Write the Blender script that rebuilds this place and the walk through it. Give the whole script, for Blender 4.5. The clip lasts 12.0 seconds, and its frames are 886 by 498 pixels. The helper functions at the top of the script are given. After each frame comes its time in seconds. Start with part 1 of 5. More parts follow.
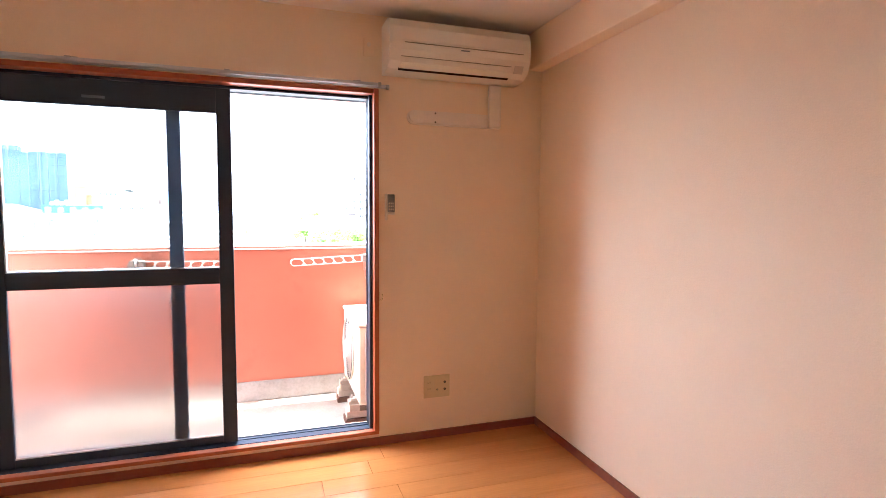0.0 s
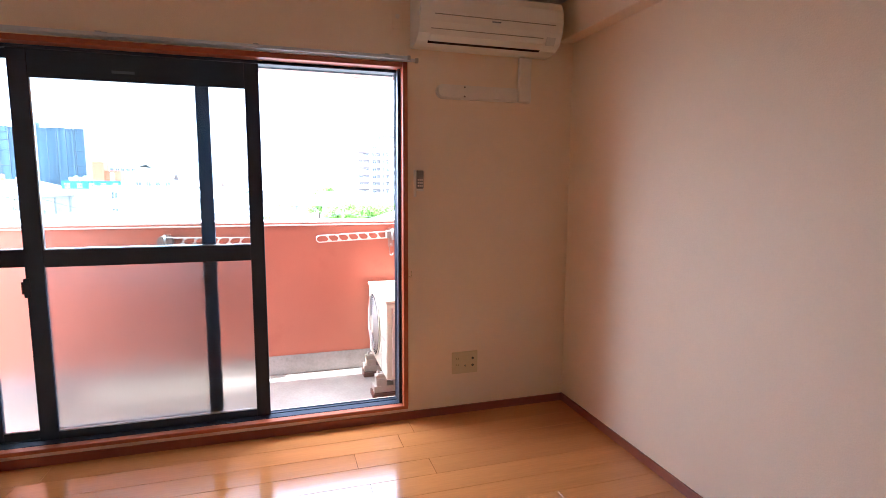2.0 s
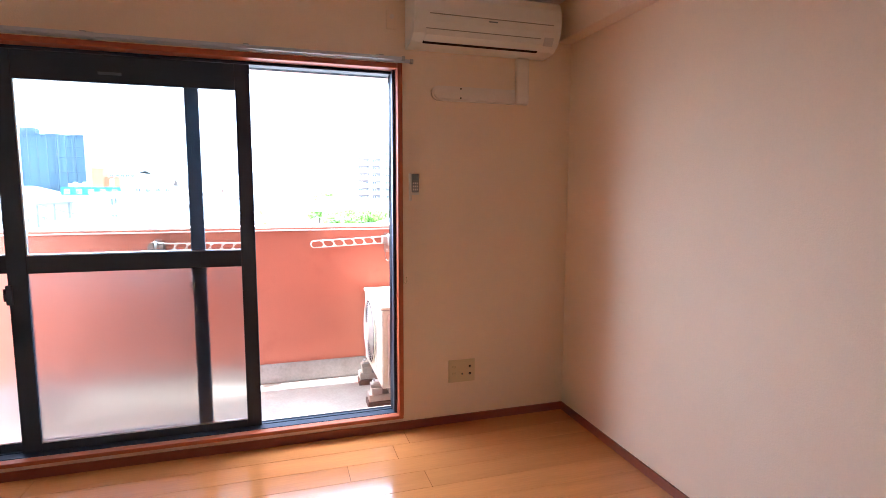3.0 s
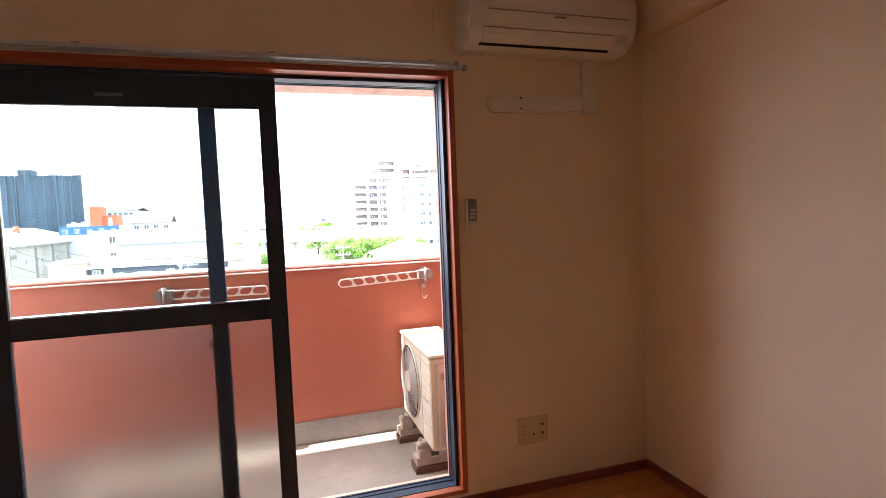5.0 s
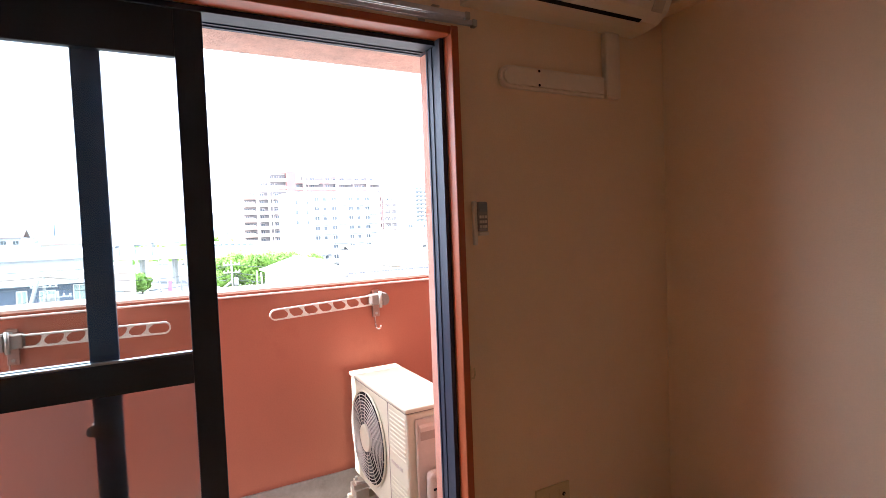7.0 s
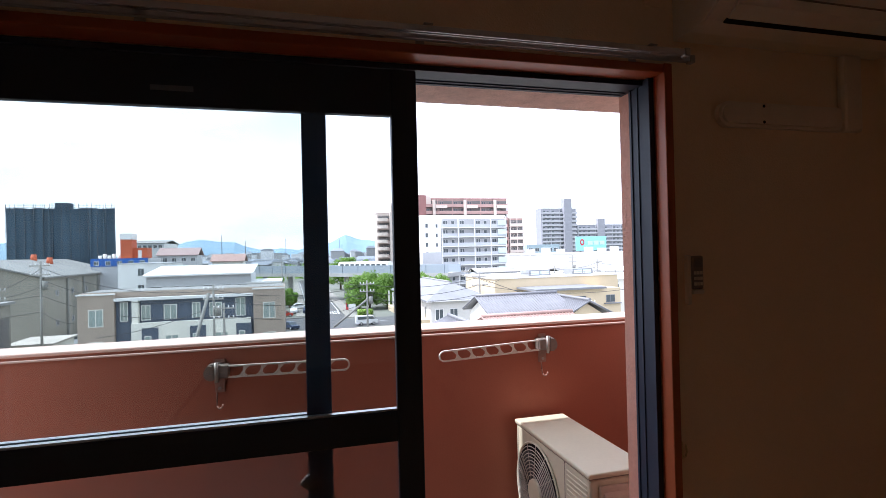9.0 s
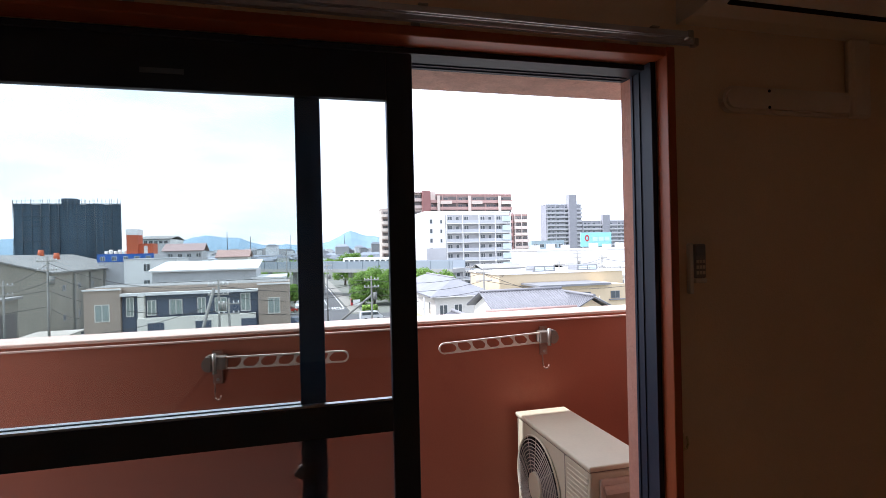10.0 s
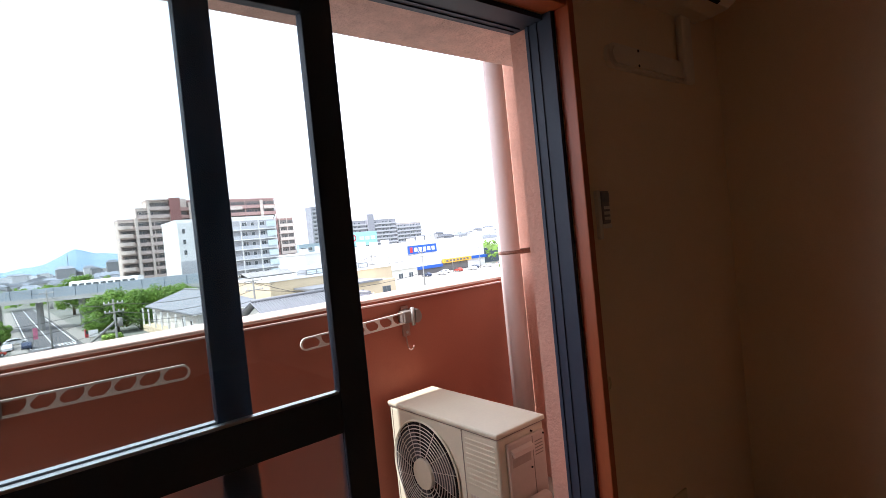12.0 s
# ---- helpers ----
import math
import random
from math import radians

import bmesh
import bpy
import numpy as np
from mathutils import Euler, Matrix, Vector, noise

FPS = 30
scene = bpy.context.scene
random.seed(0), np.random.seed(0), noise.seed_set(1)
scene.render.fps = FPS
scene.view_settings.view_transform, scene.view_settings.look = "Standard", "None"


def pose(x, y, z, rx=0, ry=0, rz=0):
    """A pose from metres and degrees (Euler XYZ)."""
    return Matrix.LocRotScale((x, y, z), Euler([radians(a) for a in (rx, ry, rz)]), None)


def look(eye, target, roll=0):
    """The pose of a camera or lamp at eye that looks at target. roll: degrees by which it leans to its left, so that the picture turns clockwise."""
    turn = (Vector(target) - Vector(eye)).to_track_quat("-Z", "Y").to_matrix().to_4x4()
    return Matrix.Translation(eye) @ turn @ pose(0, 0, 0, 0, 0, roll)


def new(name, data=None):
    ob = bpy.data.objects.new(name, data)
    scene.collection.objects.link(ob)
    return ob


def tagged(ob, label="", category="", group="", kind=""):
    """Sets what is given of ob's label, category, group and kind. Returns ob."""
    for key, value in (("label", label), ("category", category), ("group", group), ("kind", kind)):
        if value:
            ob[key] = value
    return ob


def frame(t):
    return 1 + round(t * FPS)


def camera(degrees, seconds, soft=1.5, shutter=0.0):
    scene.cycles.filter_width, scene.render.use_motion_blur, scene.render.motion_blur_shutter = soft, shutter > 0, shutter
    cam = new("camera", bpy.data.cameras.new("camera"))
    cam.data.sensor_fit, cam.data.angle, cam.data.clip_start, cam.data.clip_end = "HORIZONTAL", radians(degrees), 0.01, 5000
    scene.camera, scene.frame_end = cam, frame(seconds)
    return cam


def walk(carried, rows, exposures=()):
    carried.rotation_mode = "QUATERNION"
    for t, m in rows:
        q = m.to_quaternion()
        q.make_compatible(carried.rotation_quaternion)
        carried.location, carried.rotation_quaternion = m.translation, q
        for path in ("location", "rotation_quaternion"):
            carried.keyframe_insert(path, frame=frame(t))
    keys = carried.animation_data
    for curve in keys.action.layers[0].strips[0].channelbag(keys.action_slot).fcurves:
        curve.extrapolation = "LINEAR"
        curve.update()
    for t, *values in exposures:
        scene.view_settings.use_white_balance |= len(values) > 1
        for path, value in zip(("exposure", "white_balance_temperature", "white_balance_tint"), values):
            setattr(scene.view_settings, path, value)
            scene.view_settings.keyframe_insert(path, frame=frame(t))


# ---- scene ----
cam = camera(80.4, 12.0, soft=0.85)
PATH = [
    (0, (0.243, 0.123, 1.414), (0.875, 2.014, 1.266), 0.4),
    (0.5, (0.225, 0.122, 1.432), (0.728, 2.053, 1.263), 0.5),
    (1, (0.223, 0.115, 1.431), (0.688, 2.054, 1.246), 0.4),
    (1.5, (0.211, 0.136, 1.429), (0.714, 2.063, 1.218), 0.2),
    (2, (0.163, 0.168, 1.422), (0.744, 2.067, 1.179), 0.3),
    (2.5, (0.173, 0.183, 1.404), (0.775, 2.075, 1.165), 0.3),
    (3, (0.205, 0.234, 1.411), (0.788, 2.136, 1.189), 0.2),
    (3.5, (0.222, 0.33, 1.413), (0.769, 2.244, 1.22), -0.9),
    (3.7, (0.208, 0.367, 1.416), (0.745, 2.286, 1.233), -1.5),
    (5.3, (0.035, 0.897, 1.436), (0.661, 2.793, 1.321), -2.5),
    (5.5, (0.034, 0.974, 1.427), (0.71, 2.854, 1.325), -2.2),
    (6, (0.016, 1.141, 1.415), (0.808, 2.976, 1.313), -1.9),
    (6.5, (-0.068, 1.337, 1.429), (0.85, 3.11, 1.321), -2.0),
    (7, (-0.082, 1.558, 1.425), (0.873, 3.312, 1.336), -2.2),
    (7.5, (-0.121, 1.705, 1.473), (0.765, 3.496, 1.404), -2.0),
    (7.7, (-0.162, 1.716, 1.504), (0.667, 3.536, 1.456), -1.8),
    (9.3, (-0.26, 1.737, 1.532), (0.239, 3.674, 1.545), -1.4),
    (9.5, (-0.257, 1.735, 1.532), (0.241, 3.672, 1.542), -1.4),
    (10, (-0.23, 1.758, 1.507), (0.271, 3.694, 1.505), -1.3),
    (10.5, (-0.234, 1.786, 1.464), (0.317, 3.708, 1.464), -1.5),
    (11, (-0.319, 1.86, 1.434), (0.318, 3.756, 1.407), -2.9),
    (11.5, (-0.476, 1.973, 1.413), (0.367, 3.786, 1.369), -4.6),
    (12, (-0.535, 2.156, 1.411), (0.735, 3.7, 1.363), -5.7),
]

# seconds, stops, kelvin, tint
EXPOSURES = [
    (0.0, 4.36, 5350, 12), (0.5, 3.85, 5050, 11), (1.0, 3.7, 4950, 10), (1.5, 3.60, 4950, 10), (2.0, 3.70, 4950, 10), (3.0, 3.85, 4950, 10), (3.5, 3.75, 5050, 10), (5.5, 2.7, 5870, 13),
    (6.5, 2.75, 5720, 13), (7.5, 2.6, 5470, 12), (9.3, 0.7, 5700, 14), (10.5, 0.75, 5750, 14), (11.0, 0.87, 5750, 14), (11.5, 0.75, 5800, 14), (12.0, 1.05, 5850, 14),
]
walk(cam, [(t, look(eye, target, roll)) for t, eye, target, roll in PATH], EXPOSURES)

# ---- light ----
SUN_TO = Vector((-0.56, 0.0, 0.83)).normalized()
world = bpy.data.worlds.new("sky")
scene.world = world
world.use_nodes = True
wn, wl = world.node_tree.nodes, world.node_tree.links
sky = wn.new("ShaderNodeTexSky")
sky.sky_type, sky.sun_disc = "NISHITA", False
sky.sun_elevation = math.asin(SUN_TO.z)
sky.sun_rotation = math.atan2(SUN_TO.x, SUN_TO.y)
sky.air_density, sky.dust_density, sky.ozone_density = 1.2, 3.0, 1.0
haze = wn.new("ShaderNodeMix")
haze.data_type = "RGBA"
haze.inputs[7].default_value = (15.9, 16.1, 16.4, 1)
# thin streaky cloud
sky_at, sky_map, cloud, veil = wn.new("ShaderNodeTexCoord"), wn.new("ShaderNodeMapping"), wn.new("ShaderNodeTexNoise"), wn.new("ShaderNodeMapRange")
sky_map.inputs["Scale"].default_value = (1.0, 1.0, 4.5)
cloud.inputs["Scale"].default_value, cloud.inputs["Detail"].default_value, cloud.inputs["Roughness"].default_value = 2.6, 6, 0.6
veil.inputs["From Min"].default_value, veil.inputs["From Max"].default_value = 0.35, 0.65
veil.inputs["To Min"].default_value, veil.inputs["To Max"].default_value = 0.53, 0.82
wl.new(sky_at.outputs["Generated"], sky_map.inputs["Vector"])
wl.new(sky_map.outputs[0], cloud.inputs["Vector"])
wl.new(cloud.outputs["Fac"], veil.inputs["Value"])
wl.new(veil.outputs[0], haze.inputs[0])
wl.new(sky.outputs[0], haze.inputs[6])
wl.new(haze.outputs[2], wn["Background"].inputs[0])
wn["Background"].inputs[1].default_value = 0.11
sun = new("sun", bpy.data.lights.new("sun", "SUN"))
sun.data.energy, sun.data.angle, sun.data.color = 3.6, radians(0.6), (1.0, 0.95, 0.87)
sun.matrix_world = look((0, 0, 30), Vector((0, 0, 30)) - SUN_TO)

# ---- materials ----


def material(name, colour, rough=0.6, metal=0.0, vary=0.12, scale=6.0, bump=0.0, fine=80.0, island=0.0, piece=0.0, dirt=None, stretch=(1, 1, 1), spec=0.5):
    """Base colour with large stains and fine grain, both in metres."""
    m = bpy.data.materials.new(name)
    m.use_nodes = True
    n, l = m.node_tree.nodes, m.node_tree.links
    b = n["Principled BSDF"]
    b.inputs["Roughness"].default_value, b.inputs["Metallic"].default_value = rough, metal
    b.inputs["Specular IOR Level"].default_value = spec
    geo = n.new("ShaderNodeTexCoord")
    mapping = n.new("ShaderNodeMapping")
    mapping.inputs["Scale"].default_value = stretch
    l.new(geo.outputs["Object"], mapping.inputs["Vector"])
    big, small = n.new("ShaderNodeTexNoise"), n.new("ShaderNodeTexNoise")
    big.inputs["Scale"].default_value, big.inputs["Detail"].default_value = scale, 4
    small.inputs["Scale"].default_value, small.inputs["Detail"].default_value = fine, 3
    for t in (big, small):
        l.new(mapping.outputs[0], t.inputs["Vector"])
    add = n.new("ShaderNodeMath")
    add.operation = "ADD"
    l.new(big.outputs["Fac"], add.inputs[0])
    half = n.new("ShaderNodeMath")
    half.operation = "MULTIPLY"
    half.inputs[1].default_value = 0.5
    l.new(small.outputs["Fac"], half.inputs[0])
    l.new(half.outputs[0], add.inputs[1])
    ramp = n.new("ShaderNodeMapRange")
    ramp.inputs["From Min"].default_value, ramp.inputs["From Max"].default_value = 0.45, 1.05
    ramp.inputs["To Min"].default_value, ramp.inputs["To Max"].default_value = 1 - vary, 1 + vary
    l.new(add.outputs[0], ramp.inputs["Value"])
    value = ramp.outputs[0]
    for amount, node, socket in ((island, "ShaderNodeNewGeometry", "Random Per Island"), (piece, "ShaderNodeObjectInfo", "Random")):
        if amount:
            src, rng, mul = n.new(node), n.new("ShaderNodeMapRange"), n.new("ShaderNodeMath")
            rng.inputs["To Min"].default_value, rng.inputs["To Max"].default_value = 1 - amount, 1 + amount
            l.new(src.outputs[socket], rng.inputs["Value"])
            mul.operation = "MULTIPLY"
            l.new(value, mul.inputs[0])
            l.new(rng.outputs[0], mul.inputs[1])
            value = mul.outputs[0]
    tint = n.new("ShaderNodeVectorMath")
    tint.operation = "SCALE"
    tint.inputs[0].default_value = colour
    l.new(value, tint.inputs["Scale"])
    out = tint.outputs[0]
    if dirt:
        spot, mix, lim = n.new("ShaderNodeTexNoise"), n.new("ShaderNodeMix"), n.new("ShaderNodeMapRange")
        mix.data_type = "RGBA"
        spot.inputs["Scale"].default_value, spot.inputs["Detail"].default_value, spot.inputs["Roughness"].default_value = scale * 1.7, 6, 0.7
        l.new(mapping.outputs[0], spot.inputs["Vector"])
        lim.inputs["From Min"].default_value, lim.inputs["From Max"].default_value = 0.55, 0.75
        l.new(spot.outputs["Fac"], lim.inputs["Value"])
        l.new(lim.outputs[0], mix.inputs[0])
        l.new(out, mix.inputs[6])
        mix.inputs[7].default_value = (*dirt, 1)
        out = mix.outputs[2]
    l.new(out, b.inputs["Base Color"])
    if bump:
        bp = n.new("ShaderNodeBump")
        bp.inputs["Strength"].default_value, bp.inputs["Distance"].default_value = bump, 0.004
        l.new(small.outputs["Fac"], bp.inputs["Height"])
        l.new(bp.outputs[0], b.inputs["Normal"])
    return m


def clear_glass(name, tint=(0.875, 0.90, 0.895)):
    m = bpy.data.materials.new(name)
    m.use_nodes = True
    n, l = m.node_tree.nodes, m.node_tree.links
    see, shine, mix, fr = n.new("ShaderNodeBsdfTransparent"), n.new("ShaderNodeBsdfGlossy"), n.new("ShaderNodeMixShader"), n.new("ShaderNodeFresnel")
    see.inputs[0].default_value = (*tint, 1)
    shine.inputs["Roughness"].default_value = 0.02
    fr.inputs[0].default_value = 1.45
    l.new(fr.outputs[0], mix.inputs[0])
    l.new(see.outputs[0], mix.inputs[1])
    l.new(shine.outputs[0], mix.inputs[2])
    l.new(mix.outputs[0], n["Material Output"].inputs[0])
    return m


def frosted_glass(name):
    m = bpy.data.materials.new(name)
    m.use_nodes = True
    n, l = m.node_tree.nodes, m.node_tree.links
    b = n["Principled BSDF"]
    b.inputs["Base Color"].default_value = (0.63, 0.61, 0.58, 1)
    b.inputs["Transmission Weight"].default_value = 1.0
    b.inputs["Roughness"].default_value, b.inputs["IOR"].default_value = 0.30, 1.3
    grain, bp = n.new("ShaderNodeTexNoise"), n.new("ShaderNodeBump")
    grain.inputs["Scale"].default_value = 260
    bp.inputs["Strength"].default_value, bp.inputs["Distance"].default_value = 0.12, 0.002
    l.new(grain.outputs["Fac"], bp.inputs["Height"])
    l.new(bp.outputs[0], b.inputs["Normal"])
    return m


WALLPAPER = material("wallpaper", (0.85, 0.675, 0.475), 0.85, vary=0.04, scale=2.0, bump=0.25, fine=190)
CEILING = material("ceiling_paper", (0.84, 0.77, 0.68), 0.9, vary=0.03, scale=2.0, bump=0.2, fine=150)
PLANK = material("floor_wood", (0.57, 0.225, 0.060), 0.13, vary=0.14, scale=2.2, bump=0.05, fine=26, piece=0.08, stretch=(0.35, 4.0, 1), spec=0.75)
UNDERFLOOR = material("floor_joint", (0.10, 0.045, 0.02), 0.8)
DARKWOOD = material("skirting_wood", (0.25, 0.066, 0.026), 0.42, vary=0.15, scale=5, fine=60, bump=0.05, stretch=(0.4, 3, 3))
CASING = material("casing_wood", (0.42, 0.105, 0.032), 0.42, vary=0.14, scale=5, fine=50, bump=0.05, stretch=(0.5, 3, 0.5))
STRIPPAPER = material("pale_strip", (0.70, 0.50, 0.37), 0.5, vary=0.08, scale=5)
BRONZE = material("bronze_aluminium", (0.038, 0.054, 0.083), 0.48, 0.0, vary=0.10, scale=3, fine=120, spec=0.25)
BRIGHTALU = material("bright_aluminium", (0.55, 0.56, 0.57), 0.35, 0.8, vary=0.06)
GLASS = clear_glass("clear_pane")
FROST = frosted_glass("frosted_pane")
SALMON = material("salmon_paint", (0.44, 0.140, 0.080), 0.62, vary=0.09, scale=1.6, bump=0.12, fine=120, dirt=(0.40, 0.118, 0.066))
SALMONROUGH = material("salmon_spray", (0.65, 0.345, 0.25), 0.75, vary=0.12, scale=5, bump=1.0, fine=75)
SALMONLIGHT = material("salmon_cap", (0.78, 0.58, 0.50), 0.6, vary=0.08, scale=3, bump=0.1)
SOFFIT = material("soffit_spray", (0.66, 0.49, 0.42), 0.85, vary=0.18, scale=16, bump=1.0, fine=110, dirt=(0.48, 0.34, 0.28))
CONCRETE = material("balcony_concrete", (0.365, 0.32, 0.255), 0.85, vary=0.18, scale=3.0, bump=0.35, fine=60, dirt=(0.33, 0.27, 0.22))
BASECONC = material("upstand_concrete", (0.30, 0.26, 0.235), 0.85, vary=0.22, scale=4.0, bump=0.3, fine=50, dirt=(0.19, 0.16, 0.14))
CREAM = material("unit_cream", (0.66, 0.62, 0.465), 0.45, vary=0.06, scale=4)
# Service side's shade and salmon bounce put into the cream; maker's mark too.
CREAMSHADE_MARK = material("unit_side_shade", (0.58, 0.50, 0.42), 0.5, vary=0.07, scale=4)
ACWHITE = material("aircon_plastic", (0.78, 0.72, 0.60), 0.42, vary=0.03, scale=4)
ACSEAM = material("aircon_seam", (0.30, 0.26, 0.21), 0.6, vary=0.05)
DARKSLOT = material("dark_slot", (0.009, 0.009, 0.009), 0.85, spec=0.2)
UNITSEAM = material("unit_seam", (0.26, 0.22, 0.18), 0.6, vary=0.1)
# Shade of the grip's hollow, put into its colour.
GRIPSHADE = material("grip_shade", (0.40, 0.33, 0.27), 0.6, vary=0.1)
FANBLADE = material("fan_blade", (0.06, 0.06, 0.06), 0.6)
GRILLE = material("grille_wire", (0.56, 0.51, 0.44), 0.5, vary=0.06)
PLASTIC = material("white_plastic", (0.74, 0.68, 0.58), 0.45, vary=0.03)
IVORY = material("ivory_plate", (0.66, 0.53, 0.30), 0.45, vary=0.03)
GREYPLASTIC = material("remote_grey", (0.17, 0.19, 0.21), 0.5, vary=0.05)
HANGER = material("hanger_enamel", (0.82, 0.78, 0.69), 0.4, vary=0.05)
PIVOT = material("pivot_plastic", (0.23, 0.20, 0.175), 0.5, vary=0.15)
HOOKPAINT = material("painted_fitting", (0.36, 0.21, 0.165), 0.5, vary=0.2, scale=25)
STEEL = material("steel", (0.42, 0.40, 0.37), 0.4, 0.8, vary=0.1)
PIPEPAINT = material("pipe_paint", (0.72, 0.59, 0.55), 0.5, vary=0.05, scale=3)
BLOCK = material("plastic_block", (0.46, 0.39, 0.31), 0.75, vary=0.12, scale=8, bump=0.2)
OLDWOOD = material("weathered_wood", (0.13, 0.07, 0.045), 0.8, vary=0.2, scale=8)

# ---- building helpers ----


def bx(bm, x0, x1, y0, y1, z0, z1):
    v = [bm.verts.new(p) for p in ((x0, y0, z0), (x1, y0, z0), (x1, y1, z0), (x0, y1, z0), (x0, y0, z1), (x1, y0, z1), (x1, y1, z1), (x0, y1, z1))]
    for f in ((3, 2, 1, 0), (4, 5, 6, 7), (0, 1, 5, 4), (1, 2, 6, 5), (2, 3, 7, 6), (3, 0, 4, 7)):
        bm.faces.new([v[i] for i in f])
    return bm


def box(x0, x1, y0, y1, z0, z1, bevel=0.0, seg=2):
    bm = bx(bmesh.new(), x0, x1, y0, y1, z0, z1)
    if bevel:
        bmesh.ops.bevel(bm, geom=bm.edges[:], offset=bevel, segments=seg, affect="EDGES", profile=0.5)
    return bm


def prism(bm, profile, axis, a, b):
    """Extrudes a closed profile along an axis: x takes (y, z), y takes (x, z), z takes (x, y)."""
    def at(p, c):
        return {"x": (c, p[0], p[1]), "y": (p[0], c, p[1]), "z": (p[0], p[1], c)}[axis]
    va, vb = [bm.verts.new(at(p, a)) for p in profile], [bm.verts.new(at(p, b)) for p in profile]
    k = len(profile)
    for i in range(k):
        bm.faces.new((va[i], va[(i + 1) % k], vb[(i + 1) % k], vb[i]))
    bm.faces.new(va[::-1])
    bm.faces.new(vb)
    bmesh.ops.recalc_face_normals(bm, faces=bm.faces[:])
    return bm


def rod(bm, p0, p1, r, seg=12, r1=None):
    p0, p1 = Vector(p0), Vector(p1)
    q = (p1 - p0).to_track_quat("Z", "Y").to_matrix()
    r1 = r if r1 is None else r1
    rings = []
    for p, rad in ((p0, r), (p1, r1)):
        rings.append([bm.verts.new(p + q @ Vector((rad * math.cos(2 * math.pi * i / seg), rad * math.sin(2 * math.pi * i / seg), 0))) for i in range(seg)])
    for i in range(seg):
        f = bm.faces.new((rings[0][i], rings[0][(i + 1) % seg], rings[1][(i + 1) % seg], rings[1][i]))
        f.smooth = True
    bm.faces.new(rings[0][::-1])
    bm.faces.new(rings[1])
    return bm


def tube(bm, points, r, seg=8):
    for a, b in zip(points, points[1:]):
        rod(bm, a, b, r, seg)
    return bm


def mesh_of(name, bm, mat):
    me = bpy.data.meshes.new(name)
    bm.to_mesh(me)
    bm.free()
    me.materials.append(mat)
    return me


def part(name, bm, mat, parent=None, label=""):
    ob = new(name, bm if isinstance(bm, bpy.types.Mesh) else mesh_of(name, bm, mat))
    if parent is not None:
        ob.parent = parent
    if label:
        ob["label"] = label
    return ob


def thing(name, label, category, place=None, group="", kind=""):
    ob = tagged(new(name), label, category, group, kind)
    if place is not None:
        ob.matrix_basis = place
    return ob


def structure(name, bm, mat, label="", category=""):
    return tagged(part(name, bm, mat), label, category or name.split("_")[0], kind="structure")


# ---- room shell ----
WY, WO = 3.12, 3.33          # inner and outer face of the window wall
XR, XL, YB = 1.892, -1.46, -2.70
FL, CE = 0.016, 2.50
OX0, OX1, OZ0, OZ1 = -1.300, 0.826, 0.1035, 2.072   # window opening

bm = bmesh.new()
bx(bm, XL - 0.15, OX0, WY, WO, -0.30, CE + 0.3)
bx(bm, OX1, XR + 0.15, WY, WO, -0.30, CE + 0.3)
bx(bm, OX0, OX1, WY, WO, -0.30, OZ0 - 0.021)
bx(bm, OX0, OX1, WY, WO, OZ1, CE + 0.3)
structure("wall_north", bm, WALLPAPER, "off-white textured wallpaper wall round the balcony window", "wall")
# painted outer skin of the same wall
bm = bmesh.new()
bx(bm, XL - 0.15, OX0 + 0.004, WO + 0.002, WO + 0.012, -0.30, CE + 0.3)
bx(bm, OX1 - 0.004, XR + 0.15, WO + 0.002, WO + 0.012, -0.30, CE + 0.3)
bx(bm, OX0 + 0.004, OX1 - 0.004, WO + 0.002, WO + 0.012, OZ1 - 0.004, CE + 0.3)
bx(bm, OX0 + 0.004, OX1 - 0.004, WO + 0.002, WO + 0.012, -0.30, OZ0 - 0.03)
bx(bm, OX1 - 0.004, OX1, 3.262, WO + 0.002, OZ0, OZ1)
bx(bm, OX0, OX0 + 0.004, 3.262, WO + 0.002, OZ0, OZ1)
bx(bm, OX0 + 0.004, OX1 - 0.004, 3.262, WO + 0.002, OZ1 - 0.004, OZ1)
structure("outer_wall_render", bm, SALMONROUGH, "rough sprayed salmon render round the window reveal", "wall")
structure("wall_east", box(XR, XR + 0.15, YB, WY, -0.3, CE + 0.3), WALLPAPER, "plain off-white textured wallpaper side wall", "wall")
structure("wall_west", box(XL - 0.15, XL, YB, WY, -0.3, CE + 0.3), WALLPAPER, "plain off-white wallpaper side wall", "wall")
structure("wall_south", box(XL - 0.15, XR + 0.15, YB - 0.15, YB, -0.3, CE + 0.3), WALLPAPER, "plain off-white wallpaper wall", "wall")
structure("ceiling", box(XL, XR, YB, WY, CE, CE + 0.25), CEILING, "off-white papered ceiling", "ceiling")
structure("beam", box(XR - 0.10, XR - 0.001, YB, WY - 0.001, 2.28, CE - 0.001, 0.006), WALLPAPER, "wallpapered ceiling beam along the side wall", "beam")
floor = structure("floor", box(XL, XR, YB, WY, -0.3, FL - 0.012), UNDERFLOOR, "glossy honey-coloured wooden plank floor", "floor")
bm = bmesh.new()
bx(bm, XL, XR, WY - 0.010, WY - 0.0005, FL, 0.064)
bx(bm, XR - 0.010, XR - 0.0005, YB, WY - 0.0105, FL, 0.064)
bx(bm, XL + 0.0005, XL + 0.010, YB, WY - 0.0105, FL, 0.064)
structure("baseboard", bm, DARKWOOD, "dark red-brown wooden baseboard", "baseboard")

